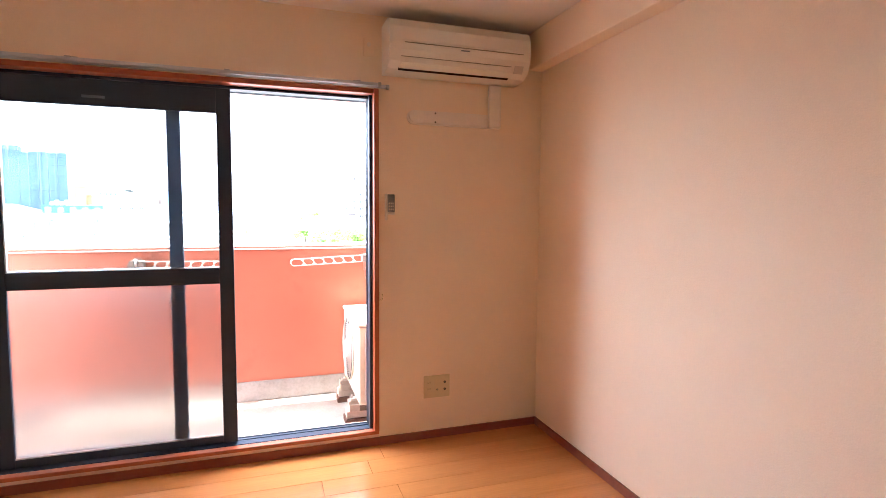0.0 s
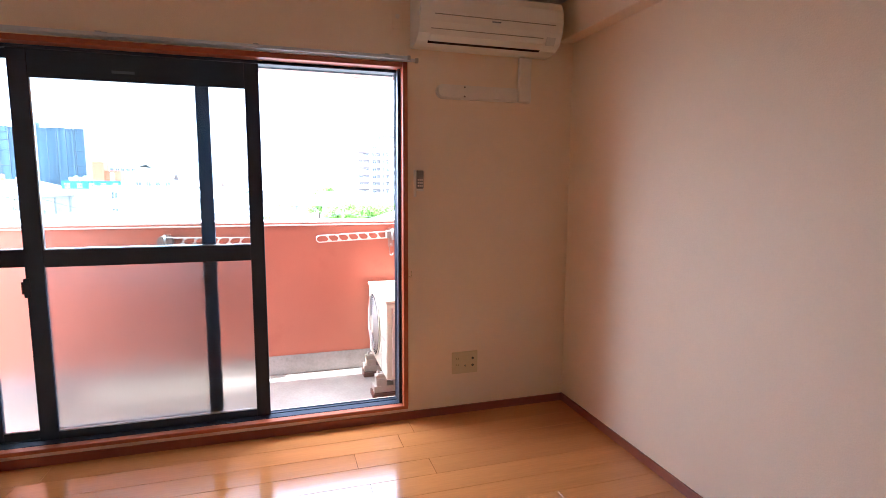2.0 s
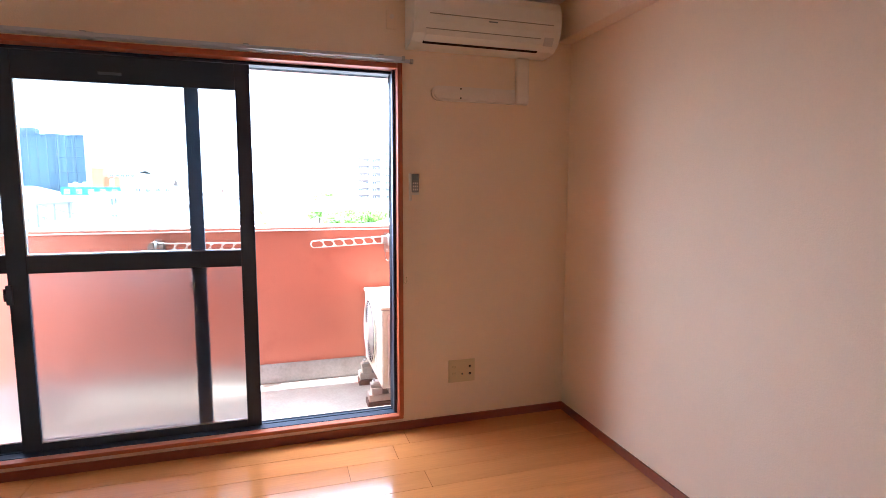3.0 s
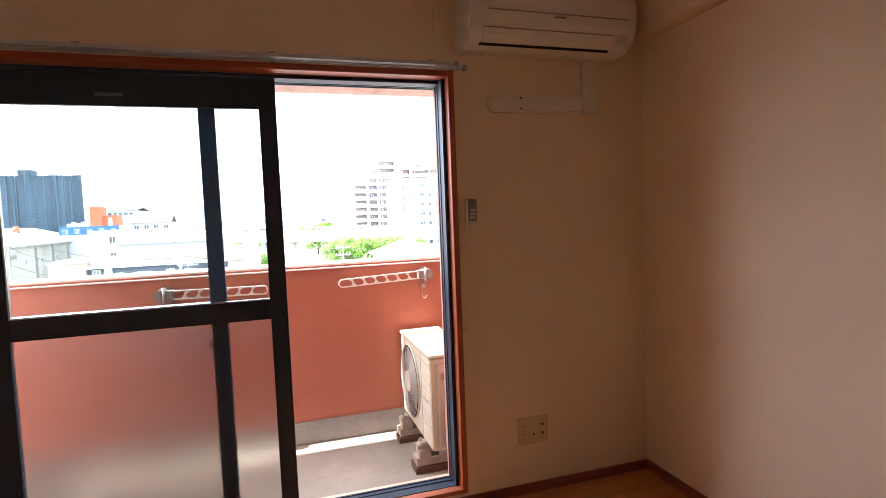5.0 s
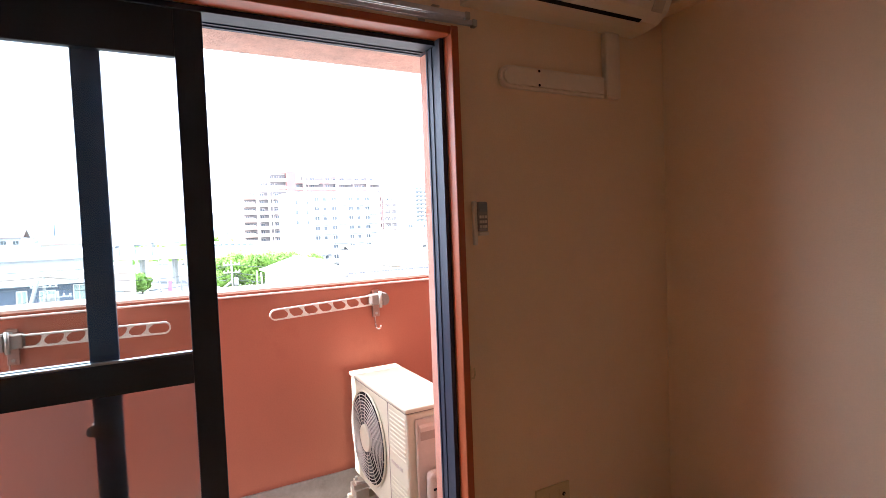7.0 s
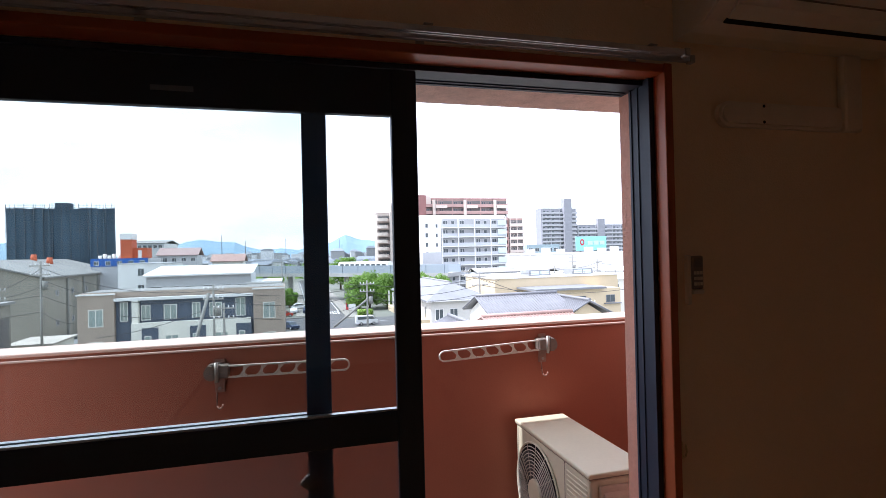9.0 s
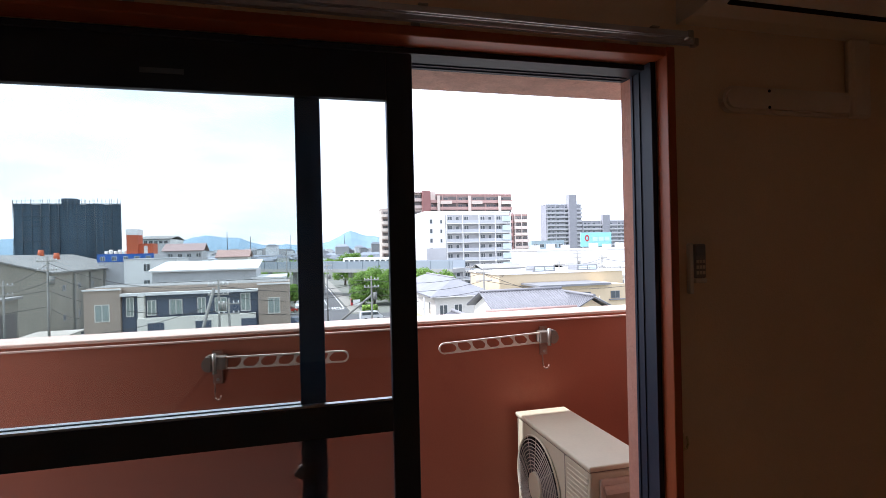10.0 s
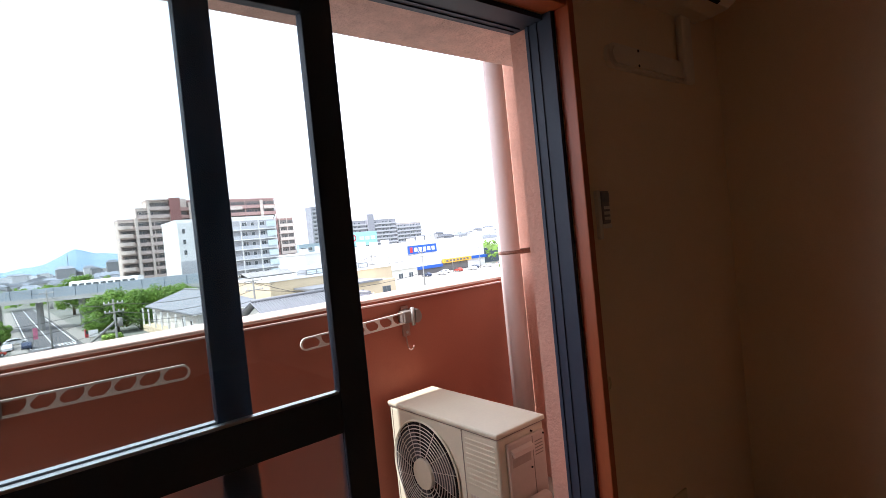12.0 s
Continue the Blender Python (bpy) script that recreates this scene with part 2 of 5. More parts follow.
# ---- sliding balcony window ----
window = tagged(new("window_1"), "half-open sliding balcony window in dark bronze aluminium", "window", kind="structure")
cas = new("wood_casing")
cas.parent = window
for nm, b in (("casing_side", (OX1 - 0.004, 0.850, WY - 0.017, WY + 0.036, 0.1035, 2.096)), ("casing_side", (-1.325, OX0 + 0.004, WY - 0.017, WY + 0.036, 0.1035, 2.096)),
              ("casing_head", (OX0 + 0.0045, OX1 - 0.0045, WY - 0.014, WY + 0.065, 2.067, 2.094)), ("casing_sill", (-1.325, 0.850, WY - 0.010, WY + 0.0365, 0.083, 0.1045))):
    part(nm, box(*b, 0.003), CASING, cas)
alu = new("outer_frame")
alu.parent = window
FY0, FY1 = WY + 0.07, 3.262
bm = box(OX1 - 0.022, OX1 - 0.0045, FY0 - 0.033, FY1, OZ0, OZ1 - 0.0045)
for yy in (3.215, 3.250):
    bx(bm, OX1 - 0.0255, OX1 - 0.022, yy - 0.003, yy + 0.003, OZ0, OZ1 - 0.02)
part("frame_jamb", bm, BRONZE, alu)
part("frame_jamb", box(OX0 + 0.0045, OX0 + 0.03, FY0 - 0.033, FY1, OZ0, OZ1 - 0.0045), BRONZE, alu)
part("frame_head", box(OX0 + 0.03, OX1 - 0.022, FY0, 3.262, 2.052, OZ1 - 0.0045), BRONZE, alu)
bm = box(OX0 + 0.002, OX1 - 0.002, 3.2625, 3.3325, 2.057, OZ1 - 0.0005)
for yy in (3.285, 3.31):
    bx(bm, OX0 + 0.03, OX1 - 0.022, yy - 0.003, yy + 0.003, 2.0535, 2.057)
part("head_flashing", bm, BRONZE, alu)
# Added strip, coloured like the shaded wallpaper between skirting and sill.
part("pale_strip", box(-1.323, 0.848, WY - 0.004, WY - 0.0005, 0.0645, 0.0825), STRIPPAPER, window, "added pale strip in place of wallpaper under the sill")
bm = box(OX0 + 0.03, OX1 - 0.022, WY + 0.037, FY1, OZ0, 0.107)
for yy in (3.215, 3.247):
    bx(bm, OX0 + 0.03, OX1 - 0.022, yy - 0.003, yy + 0.003, 0.107, 0.111)
part("frame_sill", bm, BRONZE, alu)


def leaf(name, x0, x1, y, wl, wr, top):
    lf = new(name)
    lf.parent = window
    d = 0.014
    part("stile", box(x0, x0 + wl, y - d, y + d, 0.112, 2.050, 0.002), BRONZE, lf)
    part("stile", box(x1 - wr, x1, y - d, y + d, 0.112, 2.050, 0.002), BRONZE, lf)
    for z0, z1 in ((0.112, 0.152), (1.006, 1.091), (top, 2.050)):
        part("rail", box(x0 + wl + 0.0005, x1 - wr - 0.0005, y - d + 0.001, y + d - 0.001, z0, z1, 0.002), BRONZE, lf)
    bm = bmesh.new()
    for z in (0.152, 1.091):
        bx(bm, x0 + wl + 0.001, x1 - wr - 0.001, y - 0.009, y + 0.009, z, z + 0.006)
    bx(bm, x0 + wl + 0.0005, x0 + wl + 0.007, y - 0.009, y + 0.009, 1.0975, top - 0.001)
    part("glazing_bead", bm, BRIGHTALU, lf, "bright glazing bead")
    for nm, z0, z1, mt, lb in (("pane", 0.152, 1.006, FROST, "frosted glass pane"), ("pane", 1.091, top, GLASS, "clear glass pane")):
        p = part(nm, box(x0 + wl - 0.003, x1 - wr + 0.003, y - 0.0025, y + 0.0025, z0 - 0.003, z1 + 0.003), mt, lf, lb)
        p.visible_shadow = False
    return lf


inner = leaf("sliding_leaf", -1.054, 0.063, 3.206, 0.081, 0.073, 1.920)
outer = leaf("sliding_leaf", -1.268, -0.189, 3.240, 0.045, 0.067, 2.008)
# crescent lock on the inner leaf and its catch on the outer one
bm = box(-1.060, -1.034, 3.174, 3.1915, 0.86, 0.955, 0.004)
bx(bm, -1.066, -1.056, 3.169, 3.181, 0.88, 0.94)
part("crescent_lock", bm, BRONZE, window, "dark crescent lock")
bm = prism(bmesh.new(), [(-0.279, 0.913), (-0.262, 0.899), (-0.225, 0.899), (-0.225, 0.933), (-0.262, 0.933)], "y", 3.2135, 3.2255)
part("lock_catch", bm, STEEL, window, "grey metal lock catch")
part("sticker", box(-0.62, -0.52, 3.1905, 3.1925, 1.958, 1.971), material("dull_label", (0.14, 0.17, 0.22), 0.5), window, "small dull maker's sticker")

# ---- curtain rail ----
rail = thing("curtain_rail", "double silver curtain rail above the balcony window", "curtain rail")
for yy, x1 in ((3.075, 0.885), (3.03, 0.83)):
    prof = [(yy - 0.008, 2.092), (yy - 0.005, 2.092), (yy - 0.005, 2.098), (yy + 0.005, 2.098), (yy + 0.005, 2.092), (yy + 0.008, 2.092), (yy + 0.008, 2.108), (yy - 0.008, 2.108)]
    bm = prism(bmesh.new(), prof, "x", -1.40, x1)
    part("rail", bm, BRIGHTALU, rail)
    part("end_cap", box(x1, x1 + 0.018, yy - 0.011, yy + 0.011, 2.088, 2.112, 0.003), STEEL, rail)
for xx in (-1.3, -0.62, 0.06, 0.72):
    bm = box(xx - 0.012, xx + 0.012, 3.015, WY - 0.0005, 2.108, 2.112)
    bx(bm, xx - 0.012, xx + 0.012, WY - 0.004, WY - 0.0005, 2.094, 2.134)
    part("bracket", bm, STEEL, rail)

# ---- wall fittings ----
aircon = thing("air_conditioner", "cream wall-mounted split air conditioner above the window corner", "air conditioner")
AX0, AX1 = 0.870, 1.700
prof = [(3.1195, 2.440), (2.955, 2.440), (2.925, 2.425), (2.905, 2.385), (2.900, 2.320), (2.908, 2.268), (2.935, 2.215), (2.985, 2.182), (3.05, 2.172), (3.1195, 2.172)]
bm = prism(bmesh.new(), prof, "x", AX0 + 0.006, AX1 - 0.006)
part("body", bm, ACWHITE, aircon)
for a, b in ((AX0, AX0 + 0.0055), (AX1 - 0.0055, AX1)):
    part("end_panel", prism(bmesh.new(), [(y + 0.004 if y < 3.0 else y, z) for y, z in prof], "x", a, b), ACWHITE, aircon)
part("front_groove", box(AX0 + 0.08, AX1 - 0.05, 2.898, 2.906, 2.303, 2.3065), ACSEAM, aircon)
flap = prism(bmesh.new(), [(2.9255, 2.234), (2.935, 2.213), (2.972, 2.188), (2.968, 2.183), (2.930, 2.208), (2.9205, 2.232)], "x", AX0 + 0.065, AX1 - 0.115)
part("flap", flap, ACWHITE, aircon, "cream louvre flap")
part("outlet_slot", prism(bmesh.new(), [(2.972, 2.187), (2.986, 2.180), (2.982, 2.175), (2.968, 2.182)], "x", AX0 + 0.062, AX1 - 0.112), DARKSLOT, aircon, "dark air outlet slot")
part("lamp_panel", prism(bmesh.new(), [(2.918, 2.243), (2.940, 2.205), (2.936, 2.203), (2.914, 2.243)], "x", AX1 - 0.095, AX1 - 0.040), material("indicator_panel", (0.60, 0.56, 0.48), 0.3), aircon, "pale indicator panel")
part("flap_gap", box(AX0 + 0.065, AX1 - 0.115, 2.9185, 2.930, 2.2352, 2.2375), ACSEAM, aircon)
part("logo", box(1.27, 1.32, 2.8985, 2.904, 2.288, 2.293), GREYPLASTIC, aircon)

DUCT = material("duct_plastic", (0.80, 0.70, 0.57), 0.6, vary=0.06, scale=9)
duct = thing("duct_cover", "off-white pipe cover below the air conditioner", "duct cover")
bm = prism(bmesh.new(), [(1.518, 1.910), (1.518, 1.990)] + [(1.056 - 0.040 * math.sin(math.pi * k / 10), 1.950 + 0.040 * math.cos(math.pi * k / 10)) for k in range(11)], "y", 3.090, WY - 0.0005)
bmesh.ops.bevel(bm, geom=[e for e in bm.edges if max(v.co.y for v in e.verts) < 3.1], offset=0.010, segments=2, affect="EDGES")
part("cover", bm, DUCT, duct)
part("cover", box(1.520, 1.604, 3.088, WY - 0.0005, 1.908, 2.171, 0.012), DUCT, duct)
for sx, sz in ((1.182, 1.926), (1.182, 1.977), (1.585, 1.930), (1.585, 1.977), (1.560, 2.150)):
    part("screw", rod(bmesh.new(), (sx, 3.0925, sz), (sx, 3.0885, sz), 0.005, 8), DARKSLOT, duct, "dark screw head")

cap = thing("sleeve_cap", "faint off-white wall plate beside the air conditioner", "wall plate")
part("plate", box(0.766, 0.826, WY - 0.008, WY - 0.0005, 2.27, 2.37, 0.003), WALLPAPER, cap)
part("button", rod(bmesh.new(), (0.796, WY - 0.008, 2.335), (0.796, WY - 0.013, 2.335), 0.012, 14), DUCT, cap)

outlet = thing("wall_outlet", "ivory three-gang socket and antenna plate on the wall", "wall outlet")
part("plate", box(1.125, 1.291, WY - 0.009, WY - 0.0005, 0.268, 0.406, 0.003), IVORY, outlet)
for cx in (1.158, 1.208, 1.258):
    part("module", box(cx - 0.021, cx + 0.021, WY - 0.0105, WY - 0.0095, 0.290, 0.386), IVORY, outlet)
for cx, cz, r in ((1.258, 0.362, 0.0075), (1.258, 0.318, 0.0075), (1.210, 0.318, 0.0055)):
    part("socket_ring", rod(bmesh.new(), (cx, WY - 0.0105, cz), (cx, WY - 0.0125, cz), r, 14), DARKSLOT, outlet, "dark round antenna socket")
    part("pin", rod(bmesh.new(), (cx, WY - 0.0125, cz), (cx, WY - 0.016, cz), 0.0022, 8), BRIGHTALU, outlet, "bright contact pin")
for cz in (0.365, 0.325):
    for cx in (1.151, 1.164):
        part("slot", box(cx - 0.0012, cx + 0.0012, WY - 0.0108, WY - 0.0105, cz - 0.006, cz + 0.006), DARKSLOT, outlet)

REMOTE = material("remote_body", (0.22, 0.22, 0.22), 0.5, vary=0.04)
remote = thing("remote_control", "grey remote control in a white wall holder", "remote control")
part("holder", box(0.886, 0.9005, WY - 0.018, WY - 0.0005, 1.352, 1.506, 0.004), PLASTIC, remote, "white plastic wall holder")
part("holder_lip", box(0.901, 0.942, WY - 0.024, WY - 0.0005, 1.385, 1.399, 0.003), PLASTIC, remote)
part("body", box(0.901, 0.942, WY - 0.0215, WY - 0.004, 1.3995, 1.503, 0.005), REMOTE, remote)
part("screen", box(0.906, 0.937, WY - 0.0232, WY - 0.0212, 1.468, 1.496), GREYPLASTIC, remote, "grey display")
for i in range(3):
    for j in range(3):
        part("button", box(0.906 + 0.011 * i, 0.914 + 0.011 * i, WY - 0.0232, WY - 0.0212, 1.411 + 0.017 * j, 1.421 + 0.017 * j), PLASTIC, remote, "pale rubber button")

hook = thing("curtain_hook", "small brass-grey curtain tieback hook on the casing", "hook")
bm = box(0.8505, 0.8535, 3.104, 3.115, 0.882, 0.934)
tube(bm, [(0.8535, 3.109, 0.890), (0.866, 3.109, 0.885), (0.872, 3.109, 0.900), (0.868, 3.109, 0.922)], 0.003, 6)
part("plate", bm, IVORY, hook)

# ---- balcony ----
PY, PZ, BF = 4.40, 1.139, -0.088
structure("balcony_floor", box(-3.0, 1.828, WO + 0.0125, PY + 0.15, BF - 0.2, BF), CONCRETE, "stained grey concrete balcony floor", "balcony floor")
structure("balcony_parapet", box(-3.0, 1.828, PY, PY + 0.15, BF + 0.0005, PZ - 0.034), SALMON, "smooth salmon-painted balcony parapet wall", "parapet")
structure("parapet_upstand", box(-3.0, 1.828, PY - 0.012, PY - 0.0005, BF + 0.0005, 0.068, 0.004), BASECONC, "bare grey concrete upstand at the parapet foot", "upstand")
structure("parapet_cap", box(-3.0, 1.828, PY - 0.024, PY + 0.185, PZ - 0.016, PZ, 0.005), SALMONLIGHT, "pale pink coping on the parapet", "coping")
structure("parapet_groove", box(-3.0, 1.828, PY - 0.010, PY + 0.160, PZ - 0.0335, PZ - 0.0165), SALMON, "salmon shadow gap under the coping", "trim")
structure("parapet_lip", box(-3.0, 1.828, PY - 0.033, PY - 0.0105, PZ - 0.037, PZ - 0.028, 0.002), SALMONLIGHT, "thin pale drip edge along the parapet", "trim")
SE, SZ = 4.25, 2.62
structure("balcony_beam", box(-3.0, 1.95, WO + 0.0125, 3.65, 2.094, SZ - 0.0005, 0.006), SOFFIT, "speckled pink sprayed beam above the window", "beam")
structure("balcony_soffit", box(-3.0, 1.95, WO + 0.0125, SE, SZ, SZ + 0.2), SOFFIT, "speckled pink sprayed underside of the upper balcony", "soffit")
structure("balcony_side_wall", box(1.832, 1.95, WO + 0.0125, 3.655, BF - 0.2, 2.0935), SALMONROUGH, "salmon-painted side wall of the balcony", "wall")
structure("balcony_side_pier", box(1.832, 1.95, 3.6555, 4.34, BF - 0.2, SZ - 0.0005), SALMONROUGH, "salmon-painted outer pier of the balcony side", "wall")
structure("balcony_end_wall", box(-3.15, -3.005, WO + 0.0125, 4.55, BF - 0.2, SZ - 0.0005), SALMON, "salmon-painted end wall of the balcony", "wall")
structure("building_base", box(-6, 6, YB - 3, WO, -13, -0.305), SALMONROUGH, "salmon-rendered lower storeys of the apartment building", "building")

pipe = thing("drain_pipe", "pale pink vertical drain pipe beside the parapet", "drain pipe")
part("pipe", rod(bmesh.new(), (1.668, 4.24, BF), (1.668, 4.24, SZ), 0.062, 28), PIPEPAINT, pipe)
bm = bmesh.new()
rod(bm, (1.668, 4.24, 1.272), (1.668, 4.24, 1.292), 0.0632, 28)
bx(bm, 1.731, 1.8315, 4.225, 4.255, 1.265, 1.295)
part("bracket", bm, material("rusty_bracket", (0.30, 0.17, 0.13), 0.7, vary=0.3, scale=30), pipe, "rusty metal pipe bracket")
part("joint", rod(bmesh.new(), (1.668, 4.24, 0.10), (1.668, 4.24, 0.18), 0.068, 28), PIPEPAINT, pipe)


def hanger(place, mirror):
    """Folding laundry arm with seven half-round holes, folded flat along the parapet."""
    h = thing("laundry_arm", "folded cream aluminium laundry arm on the parapet", "laundry arm", place, "laundry arms")
    s = -1 if mirror else 1
    # wall plate and pivot
    part("wall_plate", box(-0.022, 0.022, 0.052, 0.064, -0.105, 0.050, 0.003), HOOKPAINT, h, "brown painted wall plate")
    part("bracket", box(*sorted((-0.046 * s, 0.014 * s)), -0.006, 0.052, -0.030, 0.031, 0.006), PIVOT, h, "grey arm root")
    knob = prism(bmesh.new(), [(s * x, z) for x, z in ((0.0145, -0.034), (0.040, -0.038), (0.060, -0.016), (0.058, 0.012), (0.040, 0.036), (0.0145, 0.038))], "y", -0.016, 0.046)
    bmesh.ops.bevel(knob, geom=knob.edges[:], offset=0.005, segments=2, affect="EDGES")
    part("pivot", knob, PIVOT, h, "grey plastic pivot knob")
    part("pin", rod(bmesh.new(), (0.006 * s, -0.006, -0.046), (0.006 * s, -0.006, 0.046), 0.010, 12), STEEL, h, "dark steel pivot pin")
    part("bolt", rod(bmesh.new(), (0, 0.05, 0.030), (0, 0.046, 0.030), 0.008, 10), STEEL, h)
    part("bolt", rod(bmesh.new(), (0, 0.05, -0.085), (0, 0.046, -0.085), 0.008, 10), STEEL, h)
    bm = tube(bmesh.new(), [(-0.012, 0.046, -0.10), (-0.012, 0.04, -0.14), (-0.010, 0.036, -0.165), (0.0, 0.030, -0.176), (0.012, 0.026, -0.170), (0.016, 0.024, -0.155)], 0.004, 8)
    part("hook", bm, HOOKPAINT, h, "brown painted hook")
    # arm outline with holes: rim bars and slanted webs
    L, H = 0.60, 0.029
    arm = bmesh.new()
    n = 16
    pts, inn = [], []
    for i in range(n + 1):
        a = math.pi / 2 + math.pi * i / n
        pts.append((-L + H + H * math.cos(a), H * math.sin(a)))
        inn.append((-L + H + (H - 0.007) * math.cos(a), (H - 0.007) * math.sin(a)))
    pts = [(-0.03, H)] + pts + [(-0.03, -H)]
    inn = [(-0.03, H - 0.007)] + inn + [(-0.03, -H + 0.007)]
    for y0, y1 in ((0.0, 0.012),):
        rows = [[arm.verts.new((s * p[0] * 1.0, y, p[1])) for p in q] for q, y in ((pts, y0), (inn, y0), (inn, y1), (pts, y1))]
        for ra, rb in zip(rows, rows[1:] + rows[:1]):
            for i in range(len(ra) - 1):
                arm.faces.new((ra[i], ra[i + 1], rb[i + 1], rb[i]))
    for k in range(6):
        cx = -L + 0.098 + 0.078 * k
        web = [(cx - 0.018, -0.023), (cx - 0.006, -0.012), (cx - 0.005, 0.0), (cx - 0.015, 0.012), (cx - 0.030, 0.023),
               (cx + 0.004, 0.023), (cx + 0.002, 0.014), (cx + 0.005, 0.0), (cx + 0.014, -0.012), (cx + 0.028, -0.023)]
        prism(arm, [(s * p[0], p[1]) for p in web], "y", 0.002, 0.010)
    bmesh.ops.recalc_face_normals(arm, faces=arm.faces[:])
    a = part("arm", arm, HANGER, h)
    a.rotation_euler = (0, radians(-2.4) * s if not mirror else radians(1.0), 0)
    return h


hanger(pose(1.004, PY - 0.066, 1.022), False)
hanger(pose(-0.646, PY - 0.066, 1.006), True)


def outdoor_unit():
    """Outdoor unit: fan side looks along -x, long side along y."""
    u = thing("outdoor_unit", "cream outdoor air-conditioner unit standing on plastic blocks", "outdoor unit")
    x0, x1, y0, y1, z0, z1 = 0.808, 1.086, 3.585, 4.325, 0.085, 0.645
    body = box(x0 + 0.004, x1 - 0.004, y0 + 0.004, y1 - 0.004, z0, z1 - 0.023, 0.012, 3)
    part("body", body, CREAM, u)
    part("top_panel", box(x0 - 0.003, x1 + 0.003, y0 - 0.003, y1 + 0.003, z1 - 0.021, z1, 0.008, 3), CREAM, u)
    part("top_seam", box(x0 + 0.001, x1 - 0.001, y0 + 0.001, y1 - 0.001, z1 - 0.0235, z1 - 0.0205), UNITSEAM, u)
    cy, cz, R = 4.066, 0.362, 0.232
    # The body is solid: a black disc stands for the shade behind the fan.
    part("fan_shade_disc", rod(bmesh.new(), (x0 + 0.0045, cy, cz), (x0 + 0.001, cy, cz), R, 56), DARKSLOT, u, "black disc for the shaded fan opening")
    # blades behind the grille
    for k in range(3):
        a0 = 2.1 * k + 0.4
        pts = [(cy + r * math.cos(a0 + d), cz + r * math.sin(a0 + d)) for r, d in ((0.07, 0.0), (0.20, -0.25), (0.215, 0.35), (0.19, 0.85), (0.07, 0.9))]
        g = bmesh.new()
        lo = [g.verts.new((x0 + 0.0005, p[0], p[1])) for p in pts]
        hi = [g.verts.new((x0 - 0.001 - 0.002 * (i in (0, 1)), p[0], p[1])) for i, p in enumerate(pts)]
        g.faces.new(lo)
        g.faces.new(hi[::-1])
        for i in range(5):
            g.faces.new((lo[i], hi[i], hi[(i + 1) % 5], lo[(i + 1) % 5]))
        bmesh.ops.recalc_face_normals(g, faces=g.faces[:])
        part("fan_blade", g, FANBLADE, u, "dark grey fan blade")
    rim = bmesh.new()
    ring(rim, x0 - 0.003, cy, cz, R + 0.002, 0.0055, 56)
    part("fan_rim", rim, CREAM, u)
    for k in range(9):
        g = bmesh.new()
        ring(g, x0 - 0.010 - 0.008 * (1 - k / 9), cy, cz, 0.086 + 0.0163 * k, 0.0024, 48)
        part("grille_ring", g, GRILLE, u)
    for k in range(14):
        a = 2 * math.pi * k / 14
        g = rod(bmesh.new(), (x0 - 0.015, cy + 0.06 * math.cos(a), cz + 0.06 * math.sin(a)), (x0 - 0.004, cy + R * math.cos(a + 0.22), cz + R * math.sin(a + 0.22)), 0.0014, 6)
        part("grille_spoke", g, GRILLE, u)
    part("hub", rod(bmesh.new(), (x0 - 0.008, cy, cz), (x0 - 0.021, cy, cz), 0.070, 36, 0.066), CREAM, u, "cream round fan hub")
    # pressed ribs beside the fan
    for k in range(20):
        z = 0.588 - 0.0205 * k
        if k < 10 or k > 14:
            part("louvre", box(x0 + 0.0005, x0 + 0.009, 3.606, 3.776, z - 0.0055, z + 0.0055, 0.0035), CREAM, u)
    part("panel_joint", box(x0 + 0.0025, x0 + 0.006, 3.792, 3.796, 0.10, 0.618), UNITSEAM, u)
    part("panel_joint", box(x0 + 0.0025, x0 + 0.006, 4.296, 4.300, 0.10, 0.618), UNITSEAM, u)
    for i in range(7):
        part("maker_mark", box(x0 + 0.002, x0 + 0.0048, 3.650 + 0.018 * i, 3.661 + 0.018 * i, 0.345, 0.362), CREAMSHADE_MARK, u, "small dull maker's mark")
    # service side in shade colours, the moulded hand grip's hollow a darker plate
    part("service_cover", box(0.850, 1.062, y0 - 0.014, y0 + 0.003, 0.11, 0.596, 0.006), CREAMSHADE_MARK, u)
    part("grip_shade_plate", box(0.868, 0.972, y0 - 0.0155, y0 - 0.0135, 0.500, 0.560, 0.0008), GRIPSHADE, u, "moulded hand grip with shade in its colour")
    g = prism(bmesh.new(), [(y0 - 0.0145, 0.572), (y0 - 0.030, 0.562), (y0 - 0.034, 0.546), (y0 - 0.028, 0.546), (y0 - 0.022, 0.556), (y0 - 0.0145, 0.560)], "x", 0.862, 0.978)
    part("handle_lip", g, CREAMSHADE_MARK, u)
    part("panel_joint", box(0.986, 0.989, y0 - 0.0150, y0 - 0.0138, 0.12, 0.590), UNITSEAM, u)
    part("valve_cover", box(0.880, 1.030, y0 - 0.068, y0 - 0.0145, 0.12, 0.372, 0.024, 4), CREAMSHADE_MARK, u)
    part("valve_slot", box(0.895, 0.968, y0 - 0.0695, y0 - 0.0675, 0.296, 0.306), DARKSLOT, u)
    for i in range(5):
        part("label_line", box(1.000, 1.046, y0 - 0.0150, y0 - 0.0138, 0.560 - 0.013 * i, 0.564 - 0.013 * i), UNITSEAM, u)
    for sx, sz in ((1.052, 0.582), (0.972, 0.470), (1.052, 0.20), (0.986, 0.610)):
        part("screw", rod(bmesh.new(), (sx, y0 - 0.010, sz), (sx, y0 - 0.018, sz), 0.004, 8), DARKSLOT, u)
